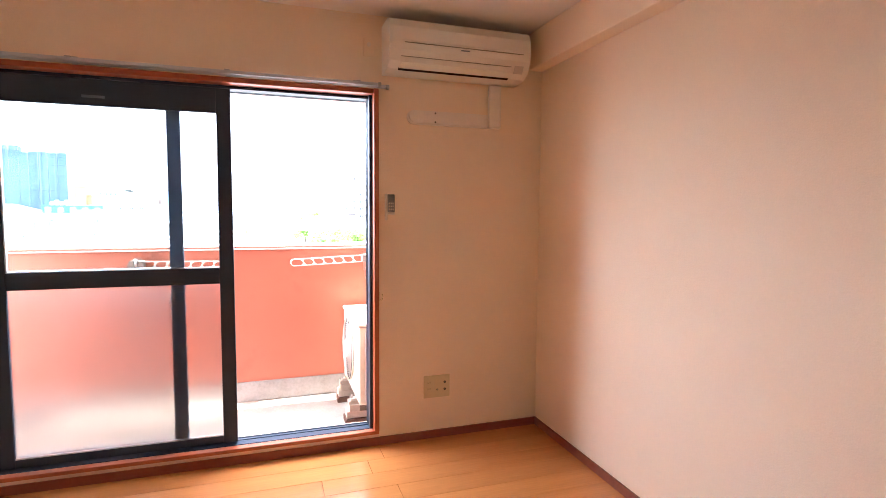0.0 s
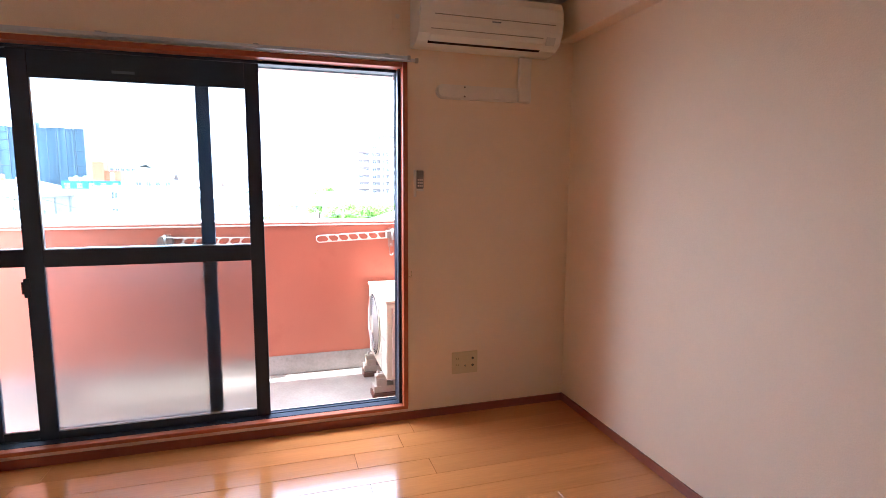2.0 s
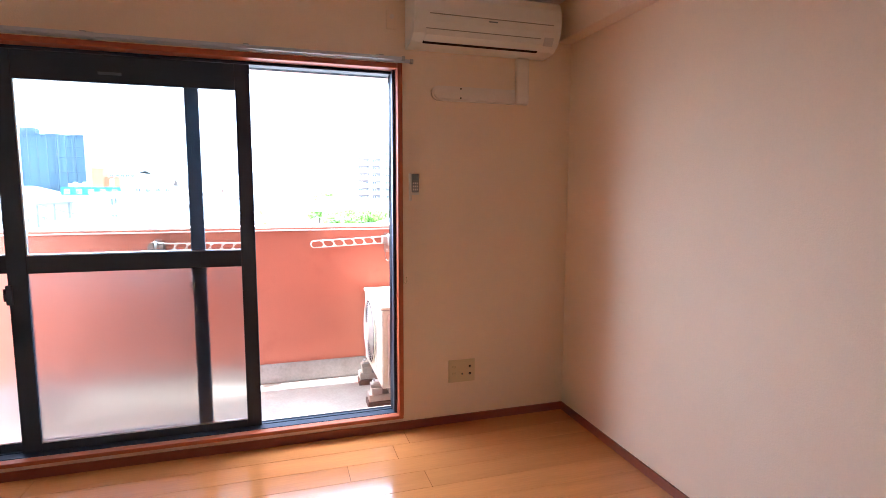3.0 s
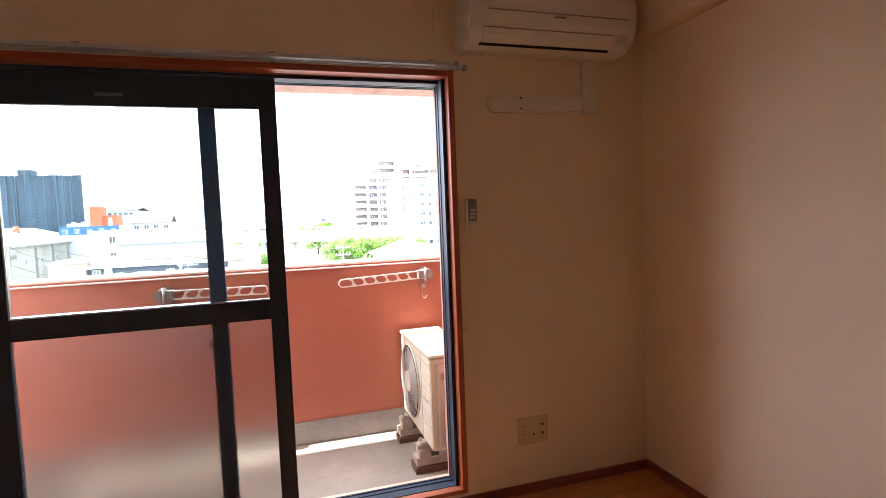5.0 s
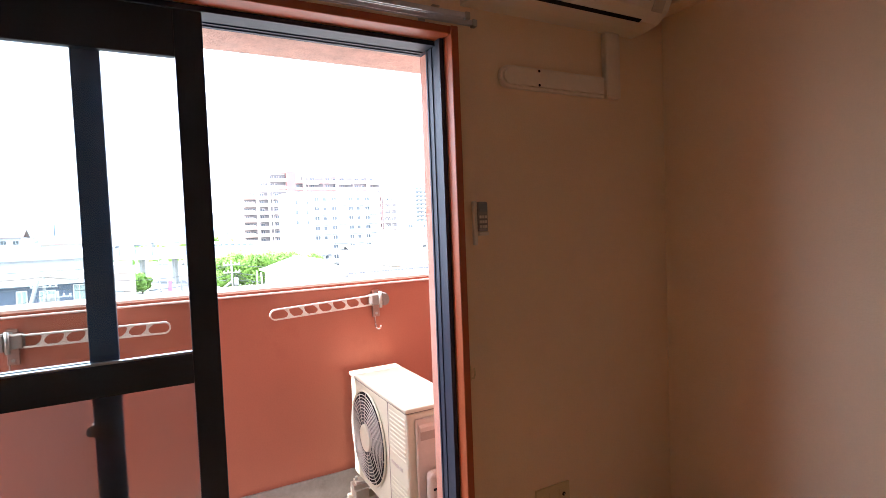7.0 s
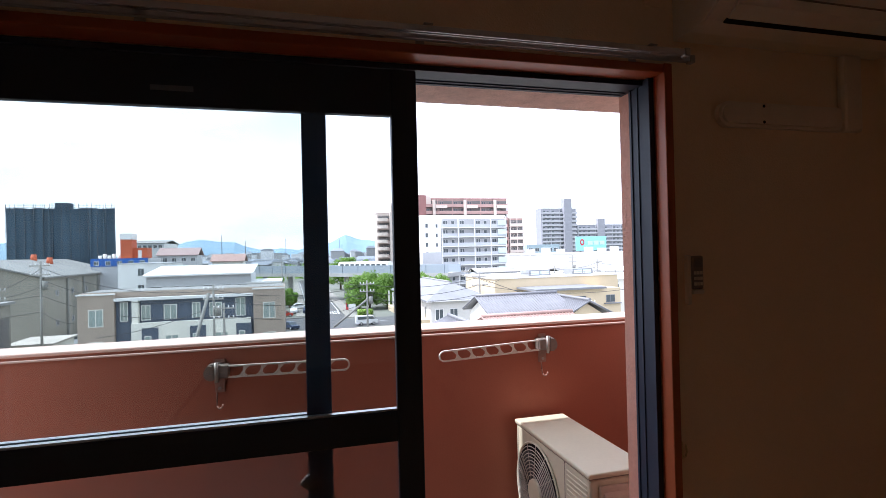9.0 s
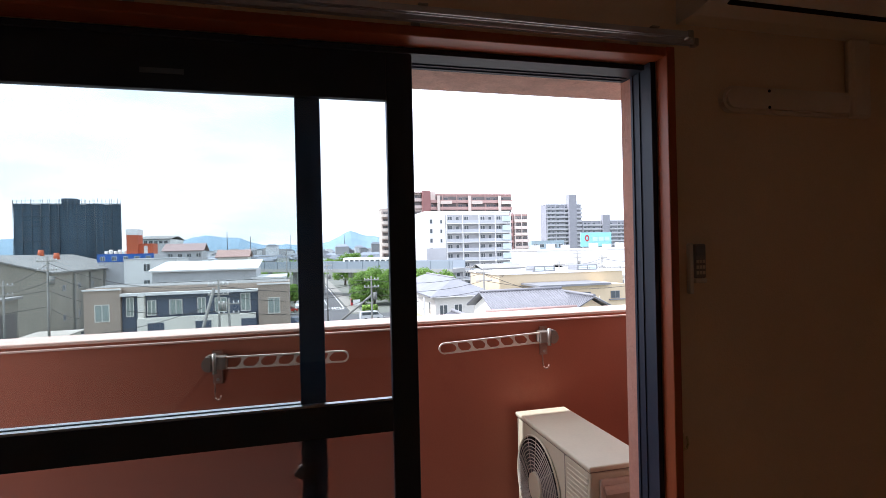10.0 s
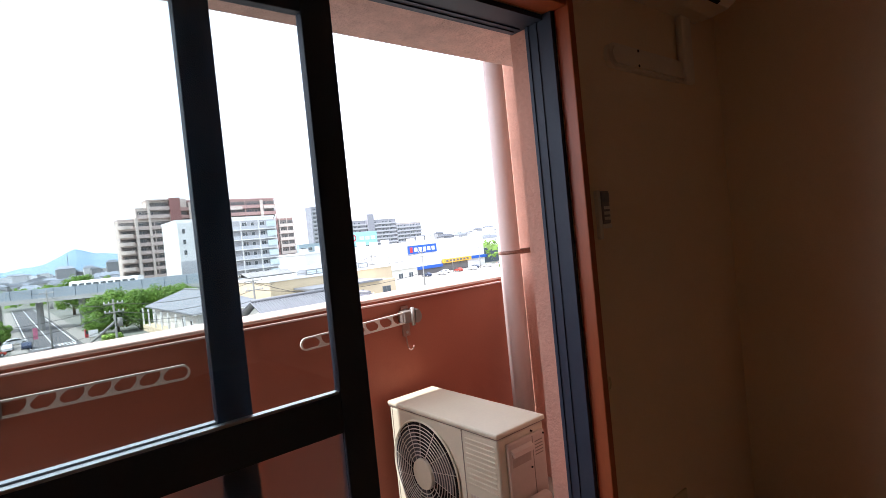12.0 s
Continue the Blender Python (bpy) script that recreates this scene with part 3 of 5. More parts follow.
    for yy in (3.765, 4.215):
        part("foot_rail", box(0.775, 1.075, yy - 0.028, yy + 0.028, 0.070, 0.0845), GRILLE, u)
    return u


def ring(bm, x, cy, cz, r, th, seg=40):
    rows = []
    for i in range(seg):
        a = 2 * math.pi * i / seg
        rows.append([bm.verts.new((x + dx, cy + (r + dr) * math.cos(a), cz + (r + dr) * math.sin(a))) for dx, dr in ((-th, 0), (0, th), (th, 0), (0, -th))])
    for i in range(seg):
        p, q = rows[i], rows[(i + 1) % seg]
        for j in range(4):
            bm.faces.new((p[j], q[j], q[(j + 1) % 4], p[(j + 1) % 4]))
    bmesh.ops.recalc_face_normals(bm, faces=bm.faces[:])


outdoor_unit()
for yy in (3.765, 4.215):
    b = thing("support_block", "weathered plastic support block on a dark wooden board", "support block", group="unit supports")
    bm = box(0.745, 1.075, yy - 0.05, yy + 0.05, -0.048, 0.0, 0.004)
    for q in (0.80, 0.92, 1.04):
        bx(bm, q - 0.035, q + 0.035, yy - 0.046, yy + 0.046, 0.0, 0.045)
    bx(bm, 0.76, 1.07, yy - 0.030, yy + 0.030, 0.045, 0.0695)
    part("block", bm, BLOCK, b)
    part("board", box(0.735, 1.085, yy - 0.065, yy + 0.065, BF, -0.0485, 0.003), OLDWOOD, b, "dark wooden board")
    part("bolt", rod(bmesh.new(), (0.785, yy, 0.0845), (0.785, yy, 0.104), 0.010, 6), STEEL, b)

# ---- town below the balcony ----
GZ = -13.0
EYE = Vector((-0.25, 1.75, 0))
TURN = Matrix.Translation(EYE) @ Matrix.Rotation(radians(1.05), 4, "Z") @ Matrix.Translation(-EYE)   # the town stands askew to the balcony


def town_thing(name, label, category, place=None, group="", kind=""):
    return thing(name, label, category, TURN @ place if place is not None else TURN, group, kind)


def beyond(k):
    """The town's turn, with a thing set k times as far off and as large, on the same ground."""
    at = Vector((EYE.x, EYE.y, GZ))
    return TURN @ Matrix.Translation(at) @ Matrix.Scale(k, 4) @ Matrix.Translation(-at)


def town_structure(name, bm, mat, label="", category=""):
    ob = structure(name, bm, mat, label, category)
    ob.matrix_basis = TURN
    return ob



def paint(name, colour, rough=0.75, vary=0.08, scale=0.35, **k):
    return material(name, colour, rough, vary=vary, scale=scale, fine=k.pop("fine", 4.0), **k)


GROUND = paint("town_ground", (0.17, 0.175, 0.15), 0.9, 0.4, 0.02, fine=0.4)
ASPHALT = paint("asphalt", (0.10, 0.10, 0.104), 0.9, 0.2, 0.3)
PAVE = paint("paving", (0.27, 0.255, 0.23), 0.9, 0.15, 0.3)
LINEWHITE = paint("road_paint", (0.72, 0.72, 0.70), 0.7)
NET = paint("scaffold_net", (0.052, 0.085, 0.118), 0.85, 0.4, 0.25, stretch=(3, 3, 0.15))
POLE = paint("pole_concrete", (0.24, 0.235, 0.22), 0.8)
TAN = paint("warehouse_sheet", (0.30, 0.275, 0.23), 0.75, 0.28, 0.35, stretch=(1, 1, 0.12))
ROOFGREY = paint("grey_roof", (0.25, 0.245, 0.235), 0.65, 0.22, 0.3)
SLATE = paint("slate_roof", (0.20, 0.205, 0.22), 0.6, 0.12, 0.5)
WHITEWALL = paint("white_wall", (0.78, 0.77, 0.75), 0.75, 0.06)
GREYWALL = paint("grey_wall", (0.50, 0.50, 0.51), 0.75, 0.08)
BLUEWALL = paint("blue_wall", (0.03, 0.12, 0.42), 0.6, 0.06)
ORANGEWALL = paint("orange_wall", (0.50, 0.11, 0.045), 0.7, 0.06)
TILEBROWN = paint("brown_tile_wall", (0.37, 0.30, 0.245), 0.7, 0.08, 0.6)
NAVY = paint("navy_panel", (0.085, 0.105, 0.145), 0.6, 0.08)
CREAMWALL = paint("cream_wall", (0.77, 0.74, 0.66), 0.75, 0.06)
BEIGEWALL = paint("beige_wall", (0.60, 0.49, 0.33), 0.75, 0.07)
REDBROWN = paint("redbrown_tile", (0.36, 0.225, 0.20), 0.7, 0.08)
PINKBALC = paint("pinkish_balcony", (0.62, 0.53, 0.47), 0.7, 0.06)
TOWERGREY = paint("tower_grey", (0.30, 0.30, 0.33), 0.75, 0.08)
TOWERLIGHT = paint("tower_balcony", (0.46, 0.46, 0.48), 0.75, 0.06)
# Shade of balcony recesses and openings, put into flat sheets; also dark sign marks.
SHADEREC_MARK = paint("balcony_recess", (0.16, 0.15, 0.145), 0.8, 0.1)
SHADEREC_PALE = paint("pale_recess_shade", (0.42, 0.42, 0.43), 0.8, 0.08)
WINDOWGLASS = paint("window_glass", (0.085, 0.10, 0.11), 0.15, 0.2, 0.8)
TEAL = paint("teal_board", (0.32, 0.66, 0.70), 0.5, 0.08)
RED = paint("red_paint", (0.55, 0.03, 0.04), 0.5)
YELLOW = paint("yellow_sign", (0.75, 0.42, 0.04), 0.6)
SIGNBLUE = paint("blue_sign", (0.02, 0.10, 0.45), 0.5)
KAWARA = paint("grey_roof_tile", (0.20, 0.20, 0.215), 0.5, 0.14, 1.5)
REDROOF = paint("red_roof_tile", (0.36, 0.235, 0.205), 0.6, 0.15, 1.5)
CONC = paint("viaduct_concrete", (0.36, 0.36, 0.35), 0.85, 0.12, 0.15)
BARRIER = paint("noise_barrier", (0.27, 0.31, 0.35), 0.6, 0.08, 0.2)
LEAF = paint("leaves", (0.17, 0.29, 0.055), 0.65, 0.3, 0.8, island=0.45)
ln, ll = LEAF.node_tree.nodes, LEAF.node_tree.links
glow, blend = ln.new("ShaderNodeBsdfTranslucent"), ln.new("ShaderNodeMixShader")
glow.inputs[0].default_value = (0.22, 0.36, 0.06, 1)
blend.inputs[0].default_value = 0.45
ll.new(ln["Principled BSDF"].outputs[0], blend.inputs[1])
ll.new(glow.outputs[0], blend.inputs[2])
ll.new(blend.outputs[0], ln["Material Output"].inputs[0])
BARK = paint("bark", (0.10, 0.075, 0.055), 0.9)
# Distance haze is put into the hills' own colour.
HILL = paint("haze_tinted_hills", (0.23, 0.33, 0.42), 1.0, 0.10, 0.004, fine=0.02)
WIRE = paint("cable", (0.04, 0.04, 0.045), 0.6)
FARWALL = paint("far_house_walls", (0.46, 0.46, 0.46), 0.8, 0.10, 0.1, island=0.75)
FARROOF = paint("far_house_roofs", (0.15, 0.165, 0.19), 0.7, 0.10, 0.1, island=0.75)
CARWHITE = paint("white_car_paint", (0.75, 0.75, 0.76), 0.25, 0.02)
CARDARK = paint("dark_car_paint", (0.04, 0.055, 0.10), 0.25, 0.02)
CARRED = paint("red_car_paint", (0.45, 0.05, 0.03), 0.25, 0.02)
TYRE = paint("tyre", (0.02, 0.02, 0.02), 0.9)

bm = bmesh.new()
R0 = 4900
vs = [bm.verts.new(p) for p in ((-R0, -R0, GZ), (R0, -R0, GZ), (R0, R0, GZ), (-R0, R0, GZ))]
bm.faces.new(vs)
structure("ground", bm, GROUND, "hazy grey-green ground of the town", "ground")
bm = bmesh.new()
bx(bm, 3.0, 11.5, 40, 320, GZ + 0.001, GZ + 0.03)
bx(bm, -60, 3.0, 108, 130, GZ + 0.001, GZ + 0.03)
bx(bm, 11.5, 60, 108, 122, GZ + 0.001, GZ + 0.03)
town_structure("road", bm, ASPHALT, "grey asphalt street junction", "road")
bm = bmesh.new()
for xx in (3.3, 7.1, 10.8):
    bx(bm, xx, xx + 0.22, 136, 300, GZ + 0.031, GZ + 0.04)
for k in range(5):
    bx(bm, 7.9 + 0.62 * k, 8.25 + 0.62 * k, 133.5, 139, GZ + 0.031, GZ + 0.04)
bx(bm, 3.6, 7.0, 134.6, 135.1, GZ + 0.031, GZ + 0.04)
for k in range(12):
    bx(bm, 14 + 3.6 * k, 16 + 3.6 * k, 114.9, 115.1, GZ + 0.031, GZ + 0.04)
town_structure("road_marking", bm, LINEWHITE, "white painted road lines", "road marking")
bm = bmesh.new()
bx(bm, 11.6, 14.2, 124, 300, GZ, GZ + 0.15)
bx(bm, 0.4, 2.9, 131, 300, GZ, GZ + 0.15)
town_structure("pavement", bm, PAVE, "pale paved footway with kerb", "pavement")
town_structure("car_park", bx(bmesh.new(), 78, 180, 112, 167, GZ + 0.001, GZ + 0.05), PAVE, "pale asphalt shop car park", "car park")

WIN = {}


CURTAINGLASS = paint("curtained_glass", (0.30, 0.35, 0.33), 0.2, 0.25, 0.8)


def window_meshes(w, h, frame_mat, split):
    """Frame, pane and mullion of a window facing -y, origin at its lower middle."""
    key = (round(w, 2), round(h, 2), frame_mat.name, split)
    if key not in WIN:
        t = 0.07
        bm = bmesh.new()
        loops = []
        for g, y in ((t, 0.02), (t, -0.06), (0, -0.06), (0, 0.02)):
            loops.append([bm.verts.new(p) for p in ((-w / 2 - g, y, -g), (w / 2 + g, y, -g), (w / 2 + g, y, h + g), (-w / 2 - g, y, h + g))])
        for la, lb in zip(loops, loops[1:] + loops[:1]):
            for i in range(4):
                bm.faces.new((la[i], la[(i + 1) % 4], lb[(i + 1) % 4], lb[i]))
        bmesh.ops.recalc_face_normals(bm, faces=bm.faces[:])
        WIN[key] = (mesh_of("window", bm, frame_mat), mesh_of("pane", bx(bmesh.new(), -w / 2, w / 2, -0.02, 0.015, 0, h), CURTAINGLASS if frame_mat == CREAMWALL else WINDOWGLASS),
                    mesh_of("mullion", bx(bmesh.new(), -t / 2, t / 2, -0.05, -0.021, 0, h), frame_mat) if split else None)
    return WIN[key]


def put_window(parent, x, y, z, w, h, frame_mat=WHITEWALL, split=True, turn=0):
    ring_mesh, pane_mesh, bar_mesh = window_meshes(w, h, frame_mat, split)
    ob = part("window", ring_mesh, None, parent)
    ob.matrix_basis = pose(x, y, z, 0, 0, turn)
    part("pane", pane_mesh, None, ob)
    if bar_mesh:
        part("mullion", bar_mesh, None, ob)
    return ob


def roof_gable(bm, x0, x1, y0, y1, ze, zr, along="x", over=0.5, thick=0.18):
    if along == "x":
        ym = (y0 + y1) / 2
        p = [(y0 - over, ze - 0.1), (ym, zr), (y1 + over, ze - 0.1), (y1 + over, ze - 0.1 + thick), (ym, zr + thick), (y0 - over, ze - 0.1 + thick)]
        return prism(bm, p, "x", x0 - over, x1 + over)
    xm = (x0 + x1) / 2
    p = [(x0 - over, ze - 0.1), (xm, zr), (x1 + over, ze - 0.1), (x1 + over, ze - 0.1 + thick), (xm, zr + thick), (x0 - over, ze - 0.1 + thick)]
    return prism(bm, p, "y", y0 - over, y1 + over)


SCAFF = paint("scaffold_tube", (0.055, 0.062, 0.074), 0.6)
# netted block under scaffolding
net = town_thing("netted_building", "tall building wrapped in dark blue scaffold netting", "building")
part("wall", prism(bmesh.new(), [(-65.0, 150.6), (-43.0, 150.6), (-49.5, 170), (-62, 170)], "z", GZ, 14.0), NET, net)
rnd = random.Random(3)
for i in range(12):
    a, b = -65.4 + 1.9 * i, -65.4 + 1.9 * (i + 1)
    j = 0.25 * rnd.random()
    part("net_panel", box(a + 0.012, b - 0.012, 150.0 + j, 150.3 + j, GZ, 14.4 + 0.15 * rnd.random()), NET, net)
for i in range(13):
    part("scaffold_pole", rod(bmesh.new(), (-65.4 + 1.9 * i, 149.8, GZ), (-65.4 + 1.9 * i, 149.8, 15.4 + 0.4 * rnd.random()), 0.045, 6), SCAFF, net)
for z in (-9, -5.4, -1.8, 1.8, 5.4, 9.0, 11.4, 13.2, 14.6, 15.2):
    part("scaffold_rail", rod(bmesh.new(), (-65.5, 149.75, z), (-42.5, 149.75, z), 0.045, 6), SCAFF, net)
for i in range(26):
    part("scaffold_pole", rod(bmesh.new(), (-65.4 + 0.89 * i, 150.0 - 0.4 * (i % 2), 13.6), (-65.4 + 0.89 * i, 150.0 - 0.4 * (i % 2), 15.3 + 0.7 * rnd.random()), 0.05, 5), SCAFF, net)
for i in (3, 6, 7):
    part("net_seam", box(-65.4 + 2.9 * i, -65.15 + 2.9 * i, 149.7, 149.74, GZ, 14.6), paint("net_seam", (0.075, 0.11, 0.14), 0.8), net, "paler netting seam")
part("hoist", box(-55.6, -52.8, 150.5, 154, 14.0, 15.9), NET, net)

# warehouse
WB = -9.647
wh = town_thing("warehouse", "tan metal-clad warehouse with a low gabled roof", "warehouse")
part("wall", prism(bmesh.new(), [(-47.2, WB), (-30.8, WB), (-30.8, -0.6), (-39, 1.7), (-47.2, -0.6)], "y", 80, 110), TAN, wh)
part("roof", roof_gable(bmesh.new(), -47.2, -30.8, 80, 110, -0.5, 1.75, "y", 0.4, 0.2), ROOFGREY, wh)
for k in range(5):
    put_window(wh, -30.78, 84 + 5.2 * k, -3.0, 0.6, 0.65, GREYWALL, False, 90)
    put_window(wh, -30.78, 84 + 5.2 * k, -7.0, 0.6, 0.65, GREYWALL, False, 90)
for k in range(4):
    part("pilaster", box(-30.8, -30.55, 87 + 6 * k, 87.3 + 6 * k, WB, -0.8), POLE, wh)
for xx, zz in ((-38.6, 1.7), (-36.5, 1.2)):
    part("roof_vent", rod(bmesh.new(), (xx, 97, zz - 0.3), (xx, 97, zz + 1.0), 0.5, 12, 0.35), ORANGEWALL, wh, "rusty red roof vent")
wh.matrix_basis = TURN @ Matrix.Translation((-0.28, 1.77, 1.53)) @ Matrix.Scale(1.3, 4) @ Matrix.Translation((0.28, -1.77, -1.53))
shed = town_thing("open_shed", "grey lean-to shed with a dark sheet for the shaded open front", "shed")
part("wall", box(-45, -32.6, 70, 76, GZ, -3.4), TAN, shed)
# Dark sheets on the solid wall stand for the shade inside the shed.
part("opening", box(-44.5, -33.4, 69.9, 69.99, GZ, -5.0), SHADEREC_MARK, shed, "dark sheet for the shaded open front")
part("opening", box(-32.599, -32.58, 70.4, 75.6, GZ, -5.0), SHADEREC_MARK, shed, "dark sheet for the shaded open side")
for k in range(5):
    part("post", box(-44.4 + 2.7 * k, -44.2 + 2.7 * k, 69.7, 69.89, GZ, -4.6), POLE, shed)
part("roof", box(-45.4, -32.2, 69.0, 76.3, -3.39, -3.1), ROOFGREY, shed)
low = town_thing("store_shed", "small cream flat-roofed storage shed", "shed")
part("wall", box(-34.4, -29.6, 79, 86, GZ, -8.9), CREAMWALL, low)
part("roof", box(-34.8, -29.2, 78.5, 86.4, -8.89, -8.7), paint("faded_beige_roof", (0.45, 0.41, 0.36), 0.7, 0.15), low)
put_window(low, -30.3, 78.98, -10.9, 1.2, 1.2)

for k in range(7):
    q = town_thing("stacked_crate", "white plastic crate stacked in the yard", "crate", group="yard crates")
    part("crate", box(-38.6 + 0.9 * k, -37.9 + 0.9 * k, 93.0, 93.9, GZ, -11.2 + 0.3 * (k % 3), 0.05), WHITEWALL, q)
fen = town_thing("yard_fence", "green mesh fence along the warehouse yard", "fence")
for k in range(14):
    part("post", box(-44 + 1.2 * k, -43.9 + 1.2 * k, 90.3, 90.4, GZ, -10.7), STEEL, fen)
part("mesh", box(-44, -28.3, 90.34, 90.36, GZ + 0.2, -10.9), paint("green_mesh", (0.10, 0.20, 0.14), 0.7), fen, "green mesh panel")
# blue building with the orange tower
blue = town_thing("blue_building", "low blue commercial building with an orange tower", "building")
part("wall", box(-41.5, -30.7, 130, 142, GZ, 1.8), GREYWALL, blue)
part("band", box(-41.6, -30.6, 129.9, 130, 0.2, 1.9), BLUEWALL, blue, "bright blue fascia band")
part("tower", box(-36.2, -34.0, 131, 135, 1.8, 6.0), ORANGEWALL, blue, "orange stair tower")
part("tower_top", box(-36.3, -33.9, 130.9, 135.1, 6.0, 7.3), WHITEWALL, blue)
part("tower", box(-34.0, -31.2, 132, 136, 1.8, 4.1), ORANGEWALL, blue)
part("rooftop_box", box(-33.0, -32.3, 131.9, 132, 1.9, 3.6), WHITEWALL, blue)
for k in range(5):
    part("tank", rod(bmesh.new(), (-41 + 0.9 * k, 134, 1.8), (-41 + 0.9 * k, 134, 2.6 + 0.3 * (k % 2)), 0.38, 10), WHITEWALL, blue, "white rooftop tank")
    put_window(blue, -40.5 + 2.2 * k, 129.88, 0.5, 0.8, 0.8)
hangar = town_thing("long_hall", "long white hall with a grey roof", "building")
part("wall", box(-46.8, -37.9, 180, 200, GZ, 6.4), WHITEWALL, hangar)
part("roof", roof_gable(bmesh.new(), -46.8, -37.9, 180, 200, 6.4, 7.4, "x", 0.4), ROOFGREY, hangar)
for k in range(6):
    put_window(hangar, -46 + 1.4 * k, 179.98, 5.0, 0.9, 0.8)
wb = town_thing("white_house", "plain white flat-roofed house with two windows", "house")
part("wall", box(-28.0, -20.0, 100, 110, GZ, 0.75), WHITEWALL, wb)
part("parapet", box(-28.1, -19.9, 99.9, 110.1, 0.76, 0.95), GREYWALL, wb)
for z in (-1.2, -3.9):
    put_window(wb, -24.6, 99.98, z, 0.9, 1.2)
DULLPINK = paint("dull_pink_roof", (0.33, 0.24, 0.23), 0.7)
hb = town_thing("pink_roofed_house", "low house with a dull pink roof", "house")
part("wall", box(-33, -24, 150, 158, GZ, 2.4), GREYWALL, hb)
part("roof", roof_gable(bmesh.new(), -33, -24, 150, 158, 2.4, 4.2, "x", 0.5), DULLPINK, hb)
for k in range(4):
    put_window(hb, -31.5 + 2.2 * k, 149.98, 0.8, 1.0, 0.9)
ob_ = town_thing("orange_roofed_house", "low house with a faded orange roof", "house")
part("wall", box(-19, -12, 140, 148, GZ, 0.6), CREAMWALL, ob_)
part("roof", roof_gable(bmesh.new(), -19, -12, 140, 148, 0.6, 2.2, "x", 0.5), REDROOF, ob_)

# two-storey flats facing the balcony
fl = town_thing("apartment_house", "brown and navy three-storey flats with white balconies", "apartment house")
fl.matrix_basis = TURN @ Matrix.Translation((0.4, 0, -0.1))
part("wall", box(-22.3, -1.6, 65.6, 72, GZ, -1.85), TILEBROWN, fl)
part("roof", box(-22.1, -1.8, 65.9, 71.8, -1.849, -1.80), ROOFGREY, fl)
part("fascia", box(-22.4, -18.8, 64.65, 64.79, -2.05, -1.90), WHITEWALL, fl)
part("fascia", box(-5.1, -1.5, 64.65, 64.79, -2.05, -1.90), WHITEWALL, fl)
part("wing", box(-22.3, -18.9, 64.8, 65.599, GZ, -1.9), TILEBROWN, fl)
part("wing", box(-5.0, -1.6, 64.8, 65.599, GZ, -1.9), TILEBROWN, fl)
part("navy_panel", box(-18.88, -5.02, 65.3, 65.59, GZ, -2.75), NAVY, fl, "navy cladding panel")
part("eaves_strip", box(-18.88, -5.02, 64.6, 65.3, -2.75, -2.45), WHITEWALL, fl)
part("balcony_wall", box(-17.2, -5.3, 64.3, 65.0, GZ, -5.15), CREAMWALL, fl, "cream balcony wall")
part("column", box(-17.2, -16.6, 64.6, 65.3, -5.15, -2.75), CREAMWALL, fl)
for x, w, h in ((-16.0, 0.75, 1.5), (-13.6, 1.15, 1.5), (-11.0, 0.7, 1.6), (-9.0, 1.15, 1.5), (-6.4, 0.9, 1.9), (-18.1, 0.6, 1.9)):
    put_window(fl, x, 65.28, -4.9, w, h, CREAMWALL)
for x, w in ((-20.6, 1.25), (-3.3, 1.2)):
    put_window(fl, x, 64.78, -5.3, w, 1.7, CREAMWALL)
    put_window(fl, x, 64.78, -8.3, w, 1.3, CREAMWALL)
for x in (-15.4, -10.7, -6.0):
    part("entrance_recess", box(x - 0.8, x + 0.8, 64.26, 64.3, -8.3, -5.7), NAVY, fl, "navy entrance recess")
    put_window(fl, x - 0.2, 64.24, -7.2, 0.5, 0.6, CREAMWALL, False)
for x in (-13.3, -8.3):
    put_window(fl, x, 64.28, -7.9, 1.2, 1.3, CREAMWALL)

g2 = town_thing("office_building", "grey two-storey office with a white metal roof", "office building")
g2.matrix_basis = TURN @ Matrix.Translation((0.75, 0, -0.6))
part("wall", box(-19.8, -6.6, 80, 90, GZ, -0.25), GREYWALL, g2)
part("roof", prism(bmesh.new(), [(79.5, -0.24), (90.5, 0.85), (90.5, 1.05), (79.5, -0.02)], "x", -20.2, -6.3), WHITEWALL, g2, "white sheet-metal roof")
for x in (-18.6, -16.5, -14.3, -12.1, -9.9, -7.7):
    put_window(g2, x, 79.98, -2.6, 1.4, 1.0)
    put_window(g2, x, 79.98, -5.8, 1.4, 1.0)
wlow = town_thing("annex", "low white flat-roofed annex beside the office", "annex")
part("wall", box(-6.5, -2.0, 80, 90, GZ, -2.2), WHITEWALL, wlow)
part("roof", box(-6.5, -1.8, 79.8, 90.2, -2.19, -1.95), WHITEWALL, wlow)

# elevated railway
via = town_thing("viaduct", "long grey elevated railway viaduct with noise barriers", "viaduct")
A, B = Vector((-90, 275, 0)), Vector((44, 144, 0))
vd = (B - A).normalized()
vlen = (B - A).length
via.matrix_basis = TURN @ Matrix.Translation((A.x, A.y, 0)) @ pose(0, 0, 0, 0, 0, math.degrees(math.atan2(vd.y, vd.x)))
part("deck", box(0, vlen, -4.2, 4, -5.3, -4.2), CONC, via)
for s in (-4.0, 3.8):
    part("barrier", box(0, vlen, s, s + 0.2, -4.2, -1.9), BARRIER, via, "blue-grey noise barrier")
k = 0
